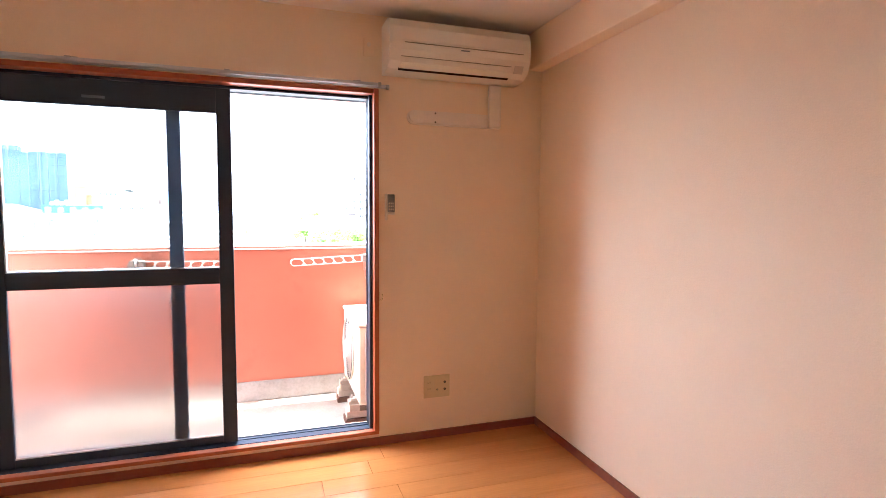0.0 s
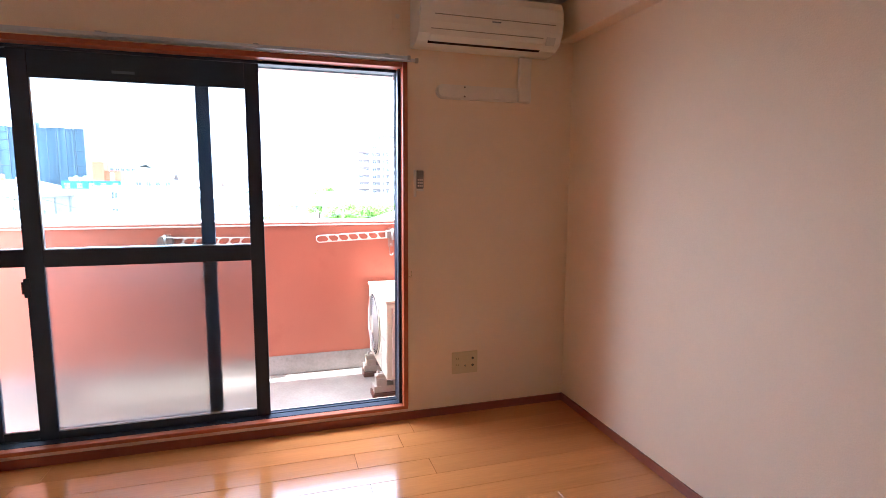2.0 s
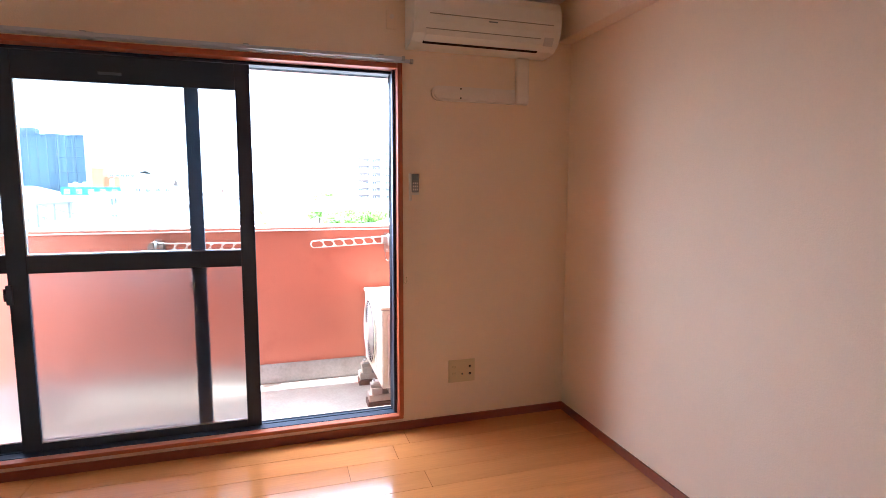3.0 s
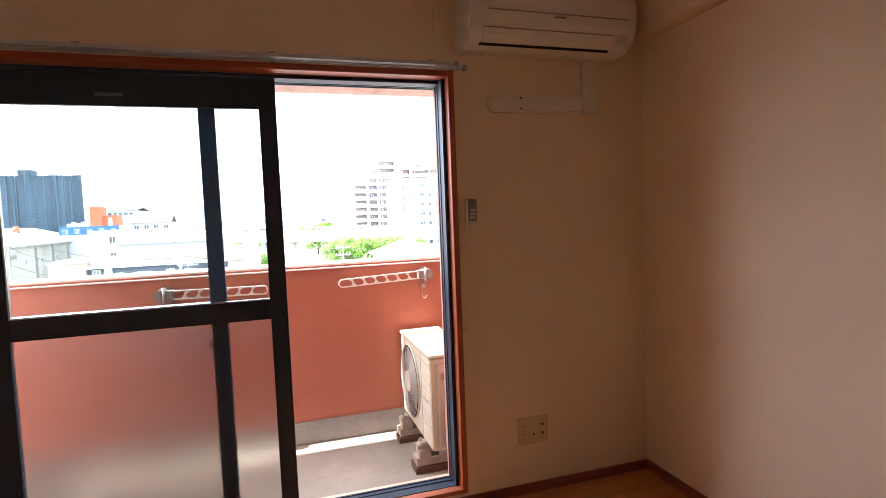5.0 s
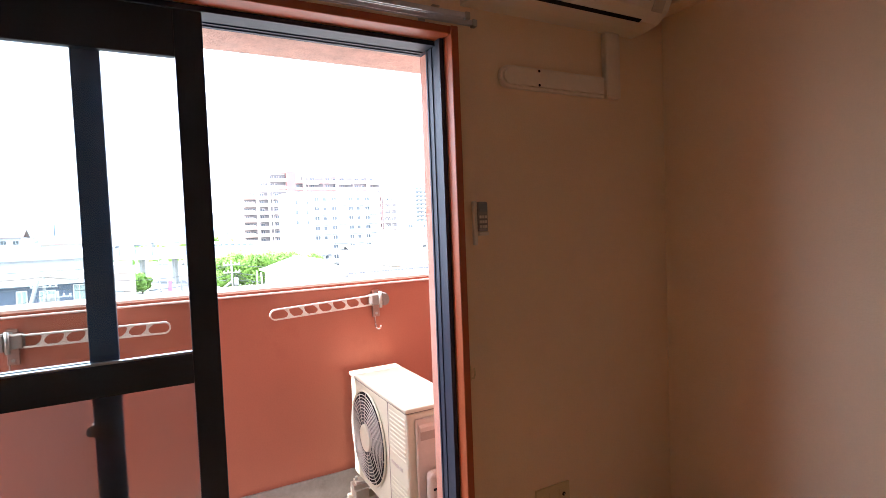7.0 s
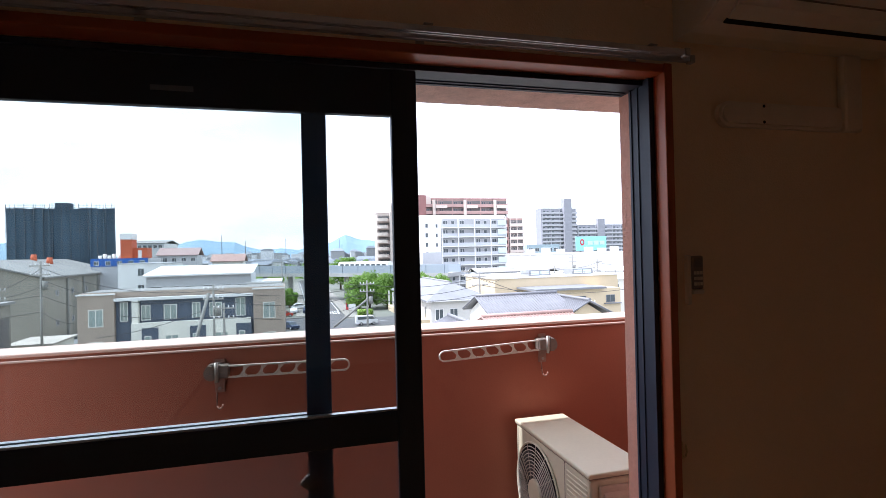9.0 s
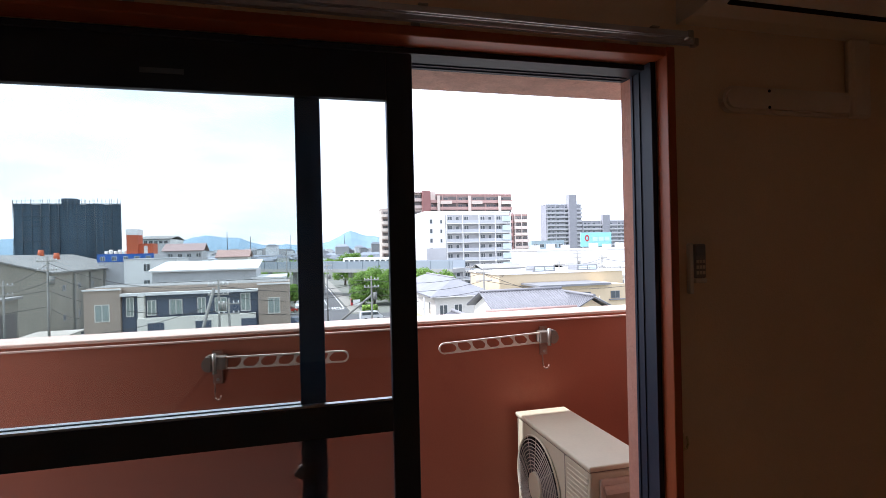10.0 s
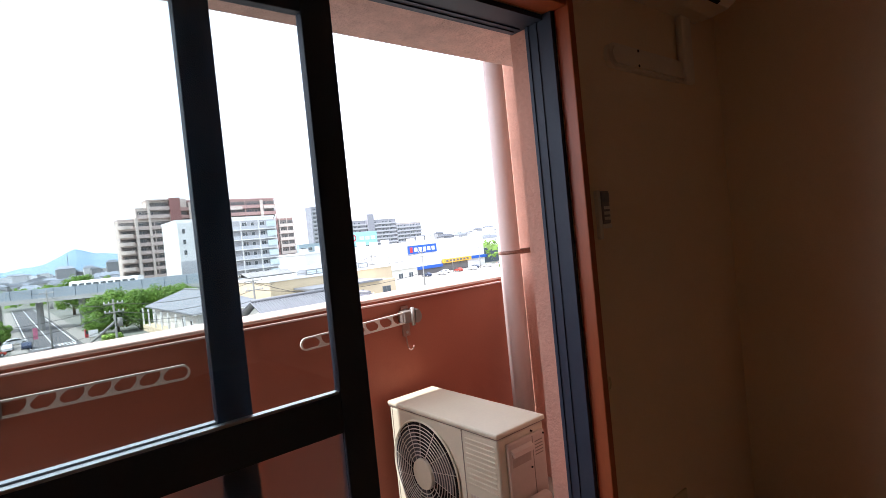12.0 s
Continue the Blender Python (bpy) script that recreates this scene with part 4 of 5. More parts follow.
while k * 12 < vlen:
    part("pier", box(k * 12 + 4, k * 12 + 5.0, -0.6, 0.6, GZ, -5.3), CONC, via)
    part("barrier_post", box(k * 12, k * 12 + 0.3, -4.15, -4.0, -4.2, -1.85), BARRIER, via)
    part("barrier_post", box(k * 12 + 6, k * 12 + 6.3, -4.15, -4.0, -4.2, -1.85), BARRIER, via)
    k += 1


train = town_thing("railway_car", "white railway car standing on the viaduct", "railway car")
train.matrix_basis = via.matrix_basis
prof = [(-1.4, -4.15), (1.4, -4.15), (1.45, -2.2), (1.2, -1.0), (0.6, -0.75), (-0.6, -0.75), (-1.2, -1.0), (-1.45, -2.2)]
part("body", prism(bmesh.new(), prof, "x", 146.5, 165.5), WHITEWALL, train)
for k in range(9):
    part("window", box(147.4 + 2.0 * k, 148.8 + 2.0 * k, -1.47, -1.40, -2.15, -1.45), WINDOWGLASS, train)


def apartment(name, label, x0, x1, y, depth, zt, floors, bays, wall, balc, recess, step=2.9, side=0.0, front=None):
    """Slab block with a balcony front: flat recess shade sheet, balcony wall and party fins floor by floor."""
    ap = town_thing(name, label, "apartment block")
    part("wall", box(x0, x1, y, y + depth, GZ, zt), wall, ap)
    part("parapet", box(x0 - 0.15, x1 + 0.15, y - 0.15, y + depth + 0.15, zt + 0.001, zt + 0.5), balc, ap)
    bx0 = x0 + side
    bw = (x1 - bx0) / bays
    for f in range(floors):
        z = zt - 0.4 - step * (f + 1)
        # The recess is a flat sheet with its shade in the colour.
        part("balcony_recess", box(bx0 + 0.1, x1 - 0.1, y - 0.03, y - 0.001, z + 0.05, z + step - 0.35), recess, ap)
        part("balcony", box(bx0, x1, y - 1.3, y - 1.15, z - 0.2, z + 1.05) if front is None else box(bx0, x1, y - 1.3, y - 1.15, z - 0.02, z + 1.0), front or balc, ap)
        part("balcony_slab", box(bx0, x1, y - 1.149 if front is None else y - 1.36, y - 0.031, z - 0.25, z - 0.021), balc, ap)
        for b in range(bays):
            put_window(ap, bx0 + bw * (b + 0.3), y - 0.06, z + 0.1, bw * 0.26, 2.0, balc, True)
            if b % 2 == 0:
                put_window(ap, bx0 + bw * (b + 0.75), y - 0.06, z + 0.9, bw * 0.18, 1.1, balc, False)
    for b in range(bays + 1):
        xx = min(max(bx0 + bw * b, bx0 + 0.15), x1 - 0.15)
        part("fin", box(xx - 0.15, xx + 0.15, y - 1.42, y - 1.361, GZ, zt), balc, ap)
    return ap


PALEGLASS = paint("pale_blue_glass", (0.58, 0.68, 0.70), 0.3)
wa = apartment("apartment_block", "white and pale grey eight-storey apartment block", 38.4, 66.4, 160, 16, 12.7, 8, 4, WHITEWALL, WHITEWALL, SHADEREC_PALE, 2.95, 6.2, paint("pale_balcony_panel", (0.50, 0.515, 0.54), 0.5))
part("stair_core", box(38.3, 44.4, 158.6, 159.99, GZ, 12.2), WHITEWALL, wa, "white stair core")
for f in range(7):
    put_window(wa, 39.8, 158.58, 9.3 - 2.95 * f, 0.7, 1.2, GREYWALL, False)
    put_window(wa, 43.0, 158.58, 9.3 - 2.95 * f, 0.5, 1.0, GREYWALL, False)
    part("glass_screen", box(63.4, 66.2, 158.3, 158.6, 9.8 - 2.95 * f, 11.5 - 2.95 * f), PALEGLASS, wa, "pale blue glass screen")
part("plinth", box(38.25, 44.45, 158.5, 158.59, GZ, 1.6), GREYWALL, wa, "mid-grey lower wall")
part("plinth", box(38.2, 44.5, 158.4, 158.49, GZ, -3.2), TOWERGREY, wa, "dark grey base wall")
WARMBALC = paint("warm_balcony_tile", (0.43, 0.275, 0.25), 0.7)
ra = apartment("apartment_block", "tall red-brown tiled apartment block with pale columns", 53.9, 92.8, 220, 18, 24.7, 12, 6, REDBROWN, WARMBALC, SHADEREC_MARK, 2.95)
for xx in (58.0, 72.0, 86.0):
    part("column", box(xx, xx + 1.2, 218.2, 218.6, GZ, 24.2), PINKBALC, ra, "pale pink column")
part("lift_tower", box(54.6, 57.4, 219.0, 222, 22.0, 25.8), PINKBALC, ra)
for xx in (59.4, 73.4, 87.4):
    part("top_balcony", box(xx, xx + 5.0, 218.0, 218.55, 20.6, 22.0), PINKBALC, ra, "pale top-floor balcony")
SANDBALC = paint("sand_balcony", (0.56, 0.46, 0.42), 0.7)
rw = apartment("apartment_block", "stepped brown apartment wing with pale rounded balconies", 33.5, 50.4, 216, 7, 18.0, 10, 3, PINKBALC, SANDBALC, SHADEREC_MARK, 2.95)
part("upper_storeys", box(39.4, 50.4, 216, 223, 18.51, 22.4), PINKBALC, rw)
part("upper_storeys", box(43.0, 50.4, 216, 223, 22.401, 24.8), PINKBALC, rw)
for f, xa in ((0, 39.6), (1, 43.2)):
    z = 18.7 + 2.95 * f
    # Flat sheet coloured like the shade behind the upper balcony.
    part("balcony_recess", box(xa + 0.1, 50.3, 215.97, 215.999, z, z + 2.5), SHADEREC_MARK, rw)
    part("balcony", box(xa, 50.4, 214.7, 214.85, z - 0.3, z + 1.0), SANDBALC, rw)
    part("balcony_slab", box(xa, 50.4, 214.851, 215.969, z - 0.3, z - 0.1), SANDBALC, rw)
    for k in range(4):
        put_window(rw, xa + 1.2 + 1.9 * k, 215.94, z + 0.1, 0.9, 1.9, SANDBALC)
part("roof_slab", box(42.8, 50.6, 214.5, 223, 24.801, 25.2), SANDBALC, rw)
part("corner_column", box(43.0, 43.8, 214.2, 214.69, GZ, 24.8), PINKBALC, rw)
part("stair_core", box(50.401, 53.85, 213.5, 223, GZ, 25.6), paint("dark_red_tile", (0.27, 0.125, 0.115), 0.7), rw, "dark red tiled stair core")
for f in range(10):
    z = 15.0 - 2.95 * f
    g = prism(bmesh.new(), [(35.4 + 2.6 * math.cos(math.pi * k / 8), 215.2 - 2.2 * math.sin(math.pi * k / 8)) for k in range(9)], "z", z - 0.2, z + 1.1)
    part("corner_balcony", g, PINKBALC, rw, "pale rounded corner balcony")
part("corner_column", box(38.4, 39.3, 213.4, 214.6, GZ, 18.6), PINKBALC, rw)
apartment("apartment_block", "red-brown apartment wing with pink balconies", 93.2, 100.0, 219, 18, 16.0, 8, 2, REDBROWN, PINKBALC, SHADEREC_MARK, 2.95)
ta = apartment("apartment_tower", "distant grey apartment tower with a lift core", 175.4, 203.9, 350, 9, 31.6, 14, 4, TOWERGREY, TOWERLIGHT, TOWERGREY, 3.0)
part("lift_core", box(192.6, 198.8, 347, 352, GZ, 39.0), TOWERGREY, ta, "grey lift core")
tb = apartment("apartment_block", "distant long grey apartment block", 206, 250, 352, 8, 19.6, 9, 6, TOWERGREY, TOWERLIGHT, TOWERGREY, 3.0)
part("lift_core", box(222.3, 228.3, 349.8, 353, GZ, 24.4), TOWERGREY, tb)
apartment("apartment_block", "distant low tan apartment block with stepped roofs", 250.5, 276, 352, 8, 15.4, 7, 4, PINKBALC, TOWERLIGHT, TOWERGREY, 3.0)

bb = town_thing("billboard", "teal rooftop billboard with a red ring and white shapes", "billboard")
bb.matrix_basis = beyond(1.25)
part("board", box(115.7, 130.4, 200, 200.4, -2.0, 4.0), TEAL, bb)
g = bmesh.new()
for i in range(24):
    a, c = 2 * math.pi * i / 24, 2 * math.pi * (i + 1) / 24
    q = [g.verts.new((118.6 + r * math.cos(t), 199.9, 1.6 + 1.4 * r * math.sin(t))) for r, t in ((0.55, a), (1.0, a), (1.0, c), (0.55, c))]
    g.faces.new(q)
part("mark", g, RED, bb, "red ring")
for i in range(3):
    part("mark", box(121.2 + 2.9 * i, 123.6 + 2.9 * i, 199.86, 199.9, 0.4, 2.1), paint("faded_sign_mark", (0.55, 0.74, 0.76), 0.6), bb, "faded white block shape")
for xx in (117, 123, 129):
    part("post", rod(bmesh.new(), (xx, 200.6, GZ), (xx, 200.6, -2.0), 0.25, 8), POLE, bb)
st = town_thing("store", "long white home store with a blue sign and yellow fascia", "store")
st.matrix_basis = beyond(1.2)
part("wall", box(66.0, 137.0, 140, 175, GZ, -2.3), WHITEWALL, st)
part("parapet", box(65.8, 137.2, 139.8, 175.2, -2.29, -1.9), WHITEWALL, st)
part("sign", box(102.0, 114.0, 139.5, 139.79, -5.8, -3.1), SIGNBLUE, st, "blue shop sign")
for i in range(5):
    part("sign_mark", box(104.4 + 1.85 * i, 105.7 + 1.85 * i, 139.46, 139.499, -5.1, -3.8), WHITEWALL, st)
part("sign_mark", box(102.6, 103.7, 139.46, 139.499, -5.3, -3.6), RED, st)
part("fascia", box(116.0, 129.0, 138.6, 139.79, -10.2, -8.9), YELLOW, st, "yellow fascia")
for i in range(7):
    part("sign_mark", box(117.0 + 1.6 * i, 118.0 + 1.6 * i, 138.55, 138.599, -9.85, -9.2), SHADEREC_MARK, st)
part("fascia", box(129.2, 137.0, 138.8, 139.79, -10.0, -9.0), SIGNBLUE, st)
part("fascia", box(101.0, 115.5, 138.8, 139.79, -11.2, -10.2), SIGNBLUE, st)
# Flat sheet in the shade colour for the unlit entrance.
part("entrance", box(103.0, 128.0, 139.7, 139.79, GZ, -10.3), SHADEREC_MARK, st, "dark sheet for the shaded shop entrance")
for i in range(9):
    part("rooftop_unit", box(70 + 6.8 * i, 72.2 + 6.8 * i, 150 + 3 * (i % 3), 152 + 3 * (i % 3), -1.9, -0.6 + 0.4 * (i % 2)), GREYWALL, st, "grey rooftop unit")
for i in range(4):
    q = town_thing("lamp_post", "slim grey lamp post in the shop car park", "lamp post", group="lamp posts")
    part("post", rod(bmesh.new(), (106 + 15 * i, 157, GZ + 0.05), (106 + 15 * i, 157, -4.5), 0.12, 8, 0.07), POLE, q)
    part("head", box(105.4 + 15 * i, 106.6 + 15 * i, 156.8, 157.2, -4.5, -4.3), GREYWALL, q)
mid = town_thing("office_block", "pale blue-grey office block behind the store", "office building")
mid.matrix_basis = beyond(1.2)
part("wall", box(100, 116, 215, 228, GZ, 1.6), paint("bluegrey_wall", (0.36, 0.45, 0.49), 0.7), mid)
for f in range(4):
    for k in range(5):
        put_window(mid, 101.8 + 3.1 * k, 214.98, -1.4 - 3.0 * f, 2.0, 1.4)
nv = town_thing("shop", "dark navy flat-roofed shop", "shop")
nv.matrix_basis = beyond(1.2)
part("wall", box(143.0, 160.0, 150, 165, GZ, -7.2), NAVY, nv)
part("roof", box(142.8, 160.2, 149.8, 165.2, -7.19, -6.9), GREYWALL, nv)
bg = town_thing("beige_building", "low beige building with a flat roof and skylights", "building")
part("wall", box(30.0, 52.0, 78, 92, GZ, -2.85), BEIGEWALL, bg)
part("roof", box(29.8, 52.2, 77.8, 92.2, -2.849, -2.6), WHITEWALL, bg)
part("wing", box(36.0, 48.3, 72, 77.99, GZ, -4.5), BEIGEWALL, bg)
part("canopy", box(33.6, 45.4, 71.2, 77.9, -4.499, -4.2), SLATE, bg, "dark flat canopy")
for k in range(12):
    part("roof_rail", box(30.1 + 1.95 * k, 30.16 + 1.95 * k, 77.95, 78.01, -2.6, -2.1), POLE, bg)
part("roof_rail", box(30.1, 51.9, 77.94, 78.0, -2.16, -2.1), POLE, bg)
for xx in (38.2, 46.0):
    part("skylight", prism(bmesh.new(), [(xx - 2.0, -2.6), (xx + 2.0, -2.6), (xx + 1.8, -1.7), (xx - 1.8, -1.7)], "y", 79, 82), SLATE, bg, "dark-framed rooftop skylight")
    for k in range(2):
        part("pane", box(xx - 1.6 + 1.7 * k, xx - 0.1 + 1.7 * k, 78.96, 78.998, -2.4, -1.85), PALEGLASS, bg)
for xx in (41.5, 46.5):
    put_window(bg, xx, 71.98, -6.6, 1.4, 1.0, SLATE)
part("ledge", box(45.4, 48.2, 71.6, 71.99, -6.9, -6.75), SLATE, bg)

hh = town_thing("hip_roof_house", "white two-storey apartment house with a grey hipped roof", "house")
part("wall", box(18.8, 27.2, 74.8, 101.2, GZ, -5.5), paint("offwhite_wall", (0.60, 0.58, 0.54), 0.8), hh)
g = bmesh.new()
e = [g.verts.new(p) for p in ((17.95, 74, -5.5), (28.0, 74, -5.5), (28.0, 102, -5.5), (17.95, 102, -5.5))]
u = [g.verts.new((v.co.x, v.co.y, -5.3)) for v in e]
r = [g.verts.new(p) for p in ((23.0, 79.2, -3.05), (23.0, 96.8, -3.05))]
for f in ((u[0], u[1], r[0]), (u[1], u[2], r[1], r[0]), (u[2], u[3], r[1]), (u[3], u[0], r[0], r[1]), (e[3], e[2], e[1], e[0])):
    g.faces.new(f)
for k in range(4):
    g.faces.new((e[k], e[(k + 1) % 4], u[(k + 1) % 4], u[k]))
bmesh.ops.recalc_face_normals(g, faces=g.faces[:])
part("roof", g, SLATE, hh, "grey hipped roof")
part("gutter", box(17.85, 28.1, 73.9, 73.99, -5.52, -5.38), WHITEWALL, hh)
part("ridge", rod(bmesh.new(), (23.0, 79.2, -3.0), (23.0, 96.8, -3.0), 0.14, 8), ROOFGREY, hh)
for xx in (20.0, 22.2, 25.4):
    put_window(hh, xx, 74.78, -8.2, 1.1, 1.5)
    put_window(hh, xx, 74.78, -11.6, 1.1, 1.5)
for k in range(6):
    put_window(hh, 18.78, 78 + 4.1 * k, -8.4, 1.0, 1.9, WHITEWALL, False, -90)
part("gallery", box(17.2, 18.79, 75.5, 101, -9.2, -8.2), BEIGEWALL, hh, "beige access gallery")
for k in range(7):
    part("gallery_post", box(17.25, 17.45, 75.6 + 4.2 * k, 75.8 + 4.2 * k, -8.199, -5.5), WHITEWALL, hh)


def tiled_house(name, label, x0, x1, y0, y1, ze, zr, wall, tile, along):
    h = town_thing(name, label, "house")
    ym, xm = (y0 + y1) / 2, (x0 + x1) / 2
    if along == "x":
        part("wall", prism(bmesh.new(), [(y0, GZ), (y1, GZ), (y1, ze - 0.2), (ym, zr - 0.2), (y0, ze - 0.2)], "x", x0, x1), wall, h)
    else:
        part("wall", prism(bmesh.new(), [(x0, GZ), (x1, GZ), (x1, ze - 0.2), (xm, zr - 0.2), (x0, ze - 0.2)], "y", y0, y1), wall, h)
    g = roof_gable(bmesh.new(), x0, x1, y0, y1, ze, zr, along, 0.6, 0.12)
    part("roof", g, tile, h)
    g = bmesh.new()
    # rolls of the tiles, running down the slope
    if along == "x":
        k = x0 - 0.6
        while k < x1 + 0.6:
            for ya in (y0 - 0.6, y1 + 0.6):
                rod(g, (k, ya, ze + 0.03), (k, ym, zr + 0.13), 0.06, 5)
            k += 0.3
        rod(g, (x0 - 0.6, ym, zr + 0.2), (x1 + 0.6, ym, zr + 0.2), 0.16, 8)
    else:
        k = y0 - 0.6
        while k < y1 + 0.6:
            for xa in (x0 - 0.6, x1 + 0.6):
                rod(g, (xa, k, ze + 0.03), (xm, k, zr + 0.13), 0.06, 5)
            k += 0.3
        rod(g, (xm, y0 - 0.6, zr + 0.2), (xm, y1 + 0.6, zr + 0.2), 0.16, 8)
    tagged(part("roof_tiles", g, tile, h), kind="stuff")
    return h


th = tiled_house("tiled_house", "cream house with a grey Japanese tile roof", 17.9, 25.8, 48, 55, -4.6, -3.1, CREAMWALL, KAWARA, "x")
put_window(th, 18.2, 47.98, -6.2, 0.9, 0.9)
th2 = tiled_house("tiled_house", "beige gabled house wing with a tile roof", 24.6, 29.2, 46.5, 54, -4.9, -3.5, BEIGEWALL, KAWARA, "y")
put_window(th2, 26.8, 46.48, -5.9, 0.9, 0.8)
tiled_house("red_roofed_house", "house with a faded red tile roof", 15.0, 22.0, 38.5, 45, -5.1, -3.9, CREAMWALL, REDROOF, "x")
tiled_house("tiled_house", "small cream house with a ribbed grey roof", 12.4, 16.0, 44.5, 50, -5.6, -4.7, CREAMWALL, KAWARA, "y")


r_ = random.Random(31)
SMALL = (WHITEWALL, CREAMWALL, GREYWALL, WHITEWALL)
for i, (x, y, w, zt) in enumerate(((56, 98, 9, -5.4), (66, 102, 10, -5.2), (54, 112, 12, -5.2), (68, 126, 11, -4.4), (84, 132, 10, -4.8), (40, 112, 9, -5.6), (46, 130, 11, -4.0), (60, 138, 9, -4.2))):
    q = town_thing("small_house", "pale low town house with a shallow gabled roof", "house", group="small houses")
    part("wall", box(x, x + w, y, y + 8, GZ, zt), SMALL[i % 4], q)
    part("roof", roof_gable(bmesh.new(), x, x + w, y, y + 8, zt, zt + 1.0, "x", 0.5), (ROOFGREY, WHITEWALL, KAWARA)[i % 3], q)
    for k in range(3):
        put_window(q, x + w * (0.2 + 0.3 * k), y - 0.02, zt - 2.2, 1.2, 1.1)


def tree(x, y, base, height, spread, seed, leaves=4600, size=0.34):
    """Tapered trunk, limbs and a crown of small leaf clusters in uneven lobes."""
    r = random.Random(seed)
    t = town_thing("tree", "leafy green broadleaf tree beside the street", "tree", group="street trees")
    g = rod(bmesh.new(), (x, y, base), (x + 0.2, y, base + height * 0.45), 0.035 * height, 8, 0.02 * height)
    lobes = []
    for i in range(14):
        a, q = r.random() * 6.28, 0.25 + 0.75 * r.random()
        c = Vector((x + math.cos(a) * spread * 0.36 * q, y + math.sin(a) * spread * 0.36 * q, base + height * (0.26 + 0.55 * r.random())))
        rod(g, (x + 0.15, y, base + height * 0.35), c, 0.012 * height, 5, 0.004 * height)
        lobes.append((c, spread * (0.16 + 0.12 * r.random())))
    lobes.append((Vector((x, y, base + height * 0.82)), spread * 0.2))
    part("trunk", g, BARK, t)
    vv, ff = [], []
    for i in range(leaves):
        c, rad = lobes[i % len(lobes)]
        d = Vector((r.gauss(0, 1), r.gauss(0, 1), r.gauss(0, 1))).normalized()
        p = c + d * rad * (0.55 + 0.55 * r.random()) * Vector((1, 1, 0.85)).length / 1.65
        u = Vector((r.gauss(0, 1), r.gauss(0, 1), r.gauss(0, 1))).normalized()
        w = u.cross(d)
        if w.length < 0.1:
            continue
        w = w.normalized() * size * (0.6 + 0.7 * r.random())
        u = w.cross(d).normalized() * size * 0.6 * (0.6 + 0.7 * r.random()) + d * size * 0.3 * r.gauss(0, 1)
        n = len(vv)
        vv += [p - w, p - u * 0.6, p + w, p + u]
        ff.append((n, n + 1, n + 2, n + 3))
    me = bpy.data.meshes.new("crown")
    me.from_pydata([tuple(p) for p in vv], [], ff)
    me.materials.append(LEAF)
    part("crown", me, LEAF, t)
    return t


for i, (x, y, h, s) in enumerate(((16.2, 139, 9.0, 8.5), (19.6, 143, 9.6, 9.5), (23.6, 139, 9.4, 9.0), (28.0, 143, 9.8, 9.5), (32.6, 138, 9.6, 9.0), (37.0, 134, 9.0, 8.0), (-3.5, 143, 6.0, 7.0),
                                  (-31.6, 66, 6.4, 5.4), (-1.2, 156, 5.5, 5.0))):
    tree(x, y, GZ, h, s, 20 + i)
for i, (x, y, h, s) in enumerate(((19.0, 225, 13.4, 10.0), (24.5, 229, 13.8, 11.0), (30.0, 226, 12.8, 9.0), (146.0, 140, 3.0, 2.6))):
    tree(x, y, GZ, h, s, 50 + i, 1800, 0.6)
hedge = bmesh.new()
rnd = random.Random(9)
for i in range(700):
    p = Vector((14.6 + 3.6 * rnd.random(), 127.6 + 1.6 * rnd.random(), GZ + 0.15 + 1.1 * rnd.random()))
    d = Vector((rnd.gauss(0, 1), rnd.gauss(0, 1), rnd.gauss(0, 1))).normalized() * 0.22
    u = d.orthogonal().normalized() * 0.2
    hedge.faces.new([hedge.verts.new(q) for q in (p - d, p - u, p + d, p + u)])
tagged(part("hedge", hedge, paint("hedge_leaves", (0.22, 0.34, 0.05), 0.6, 0.3, 1.0, island=0.3)), "bright yellow-green clipped hedge at the corner", "hedge", kind="stuff").matrix_basis = TURN


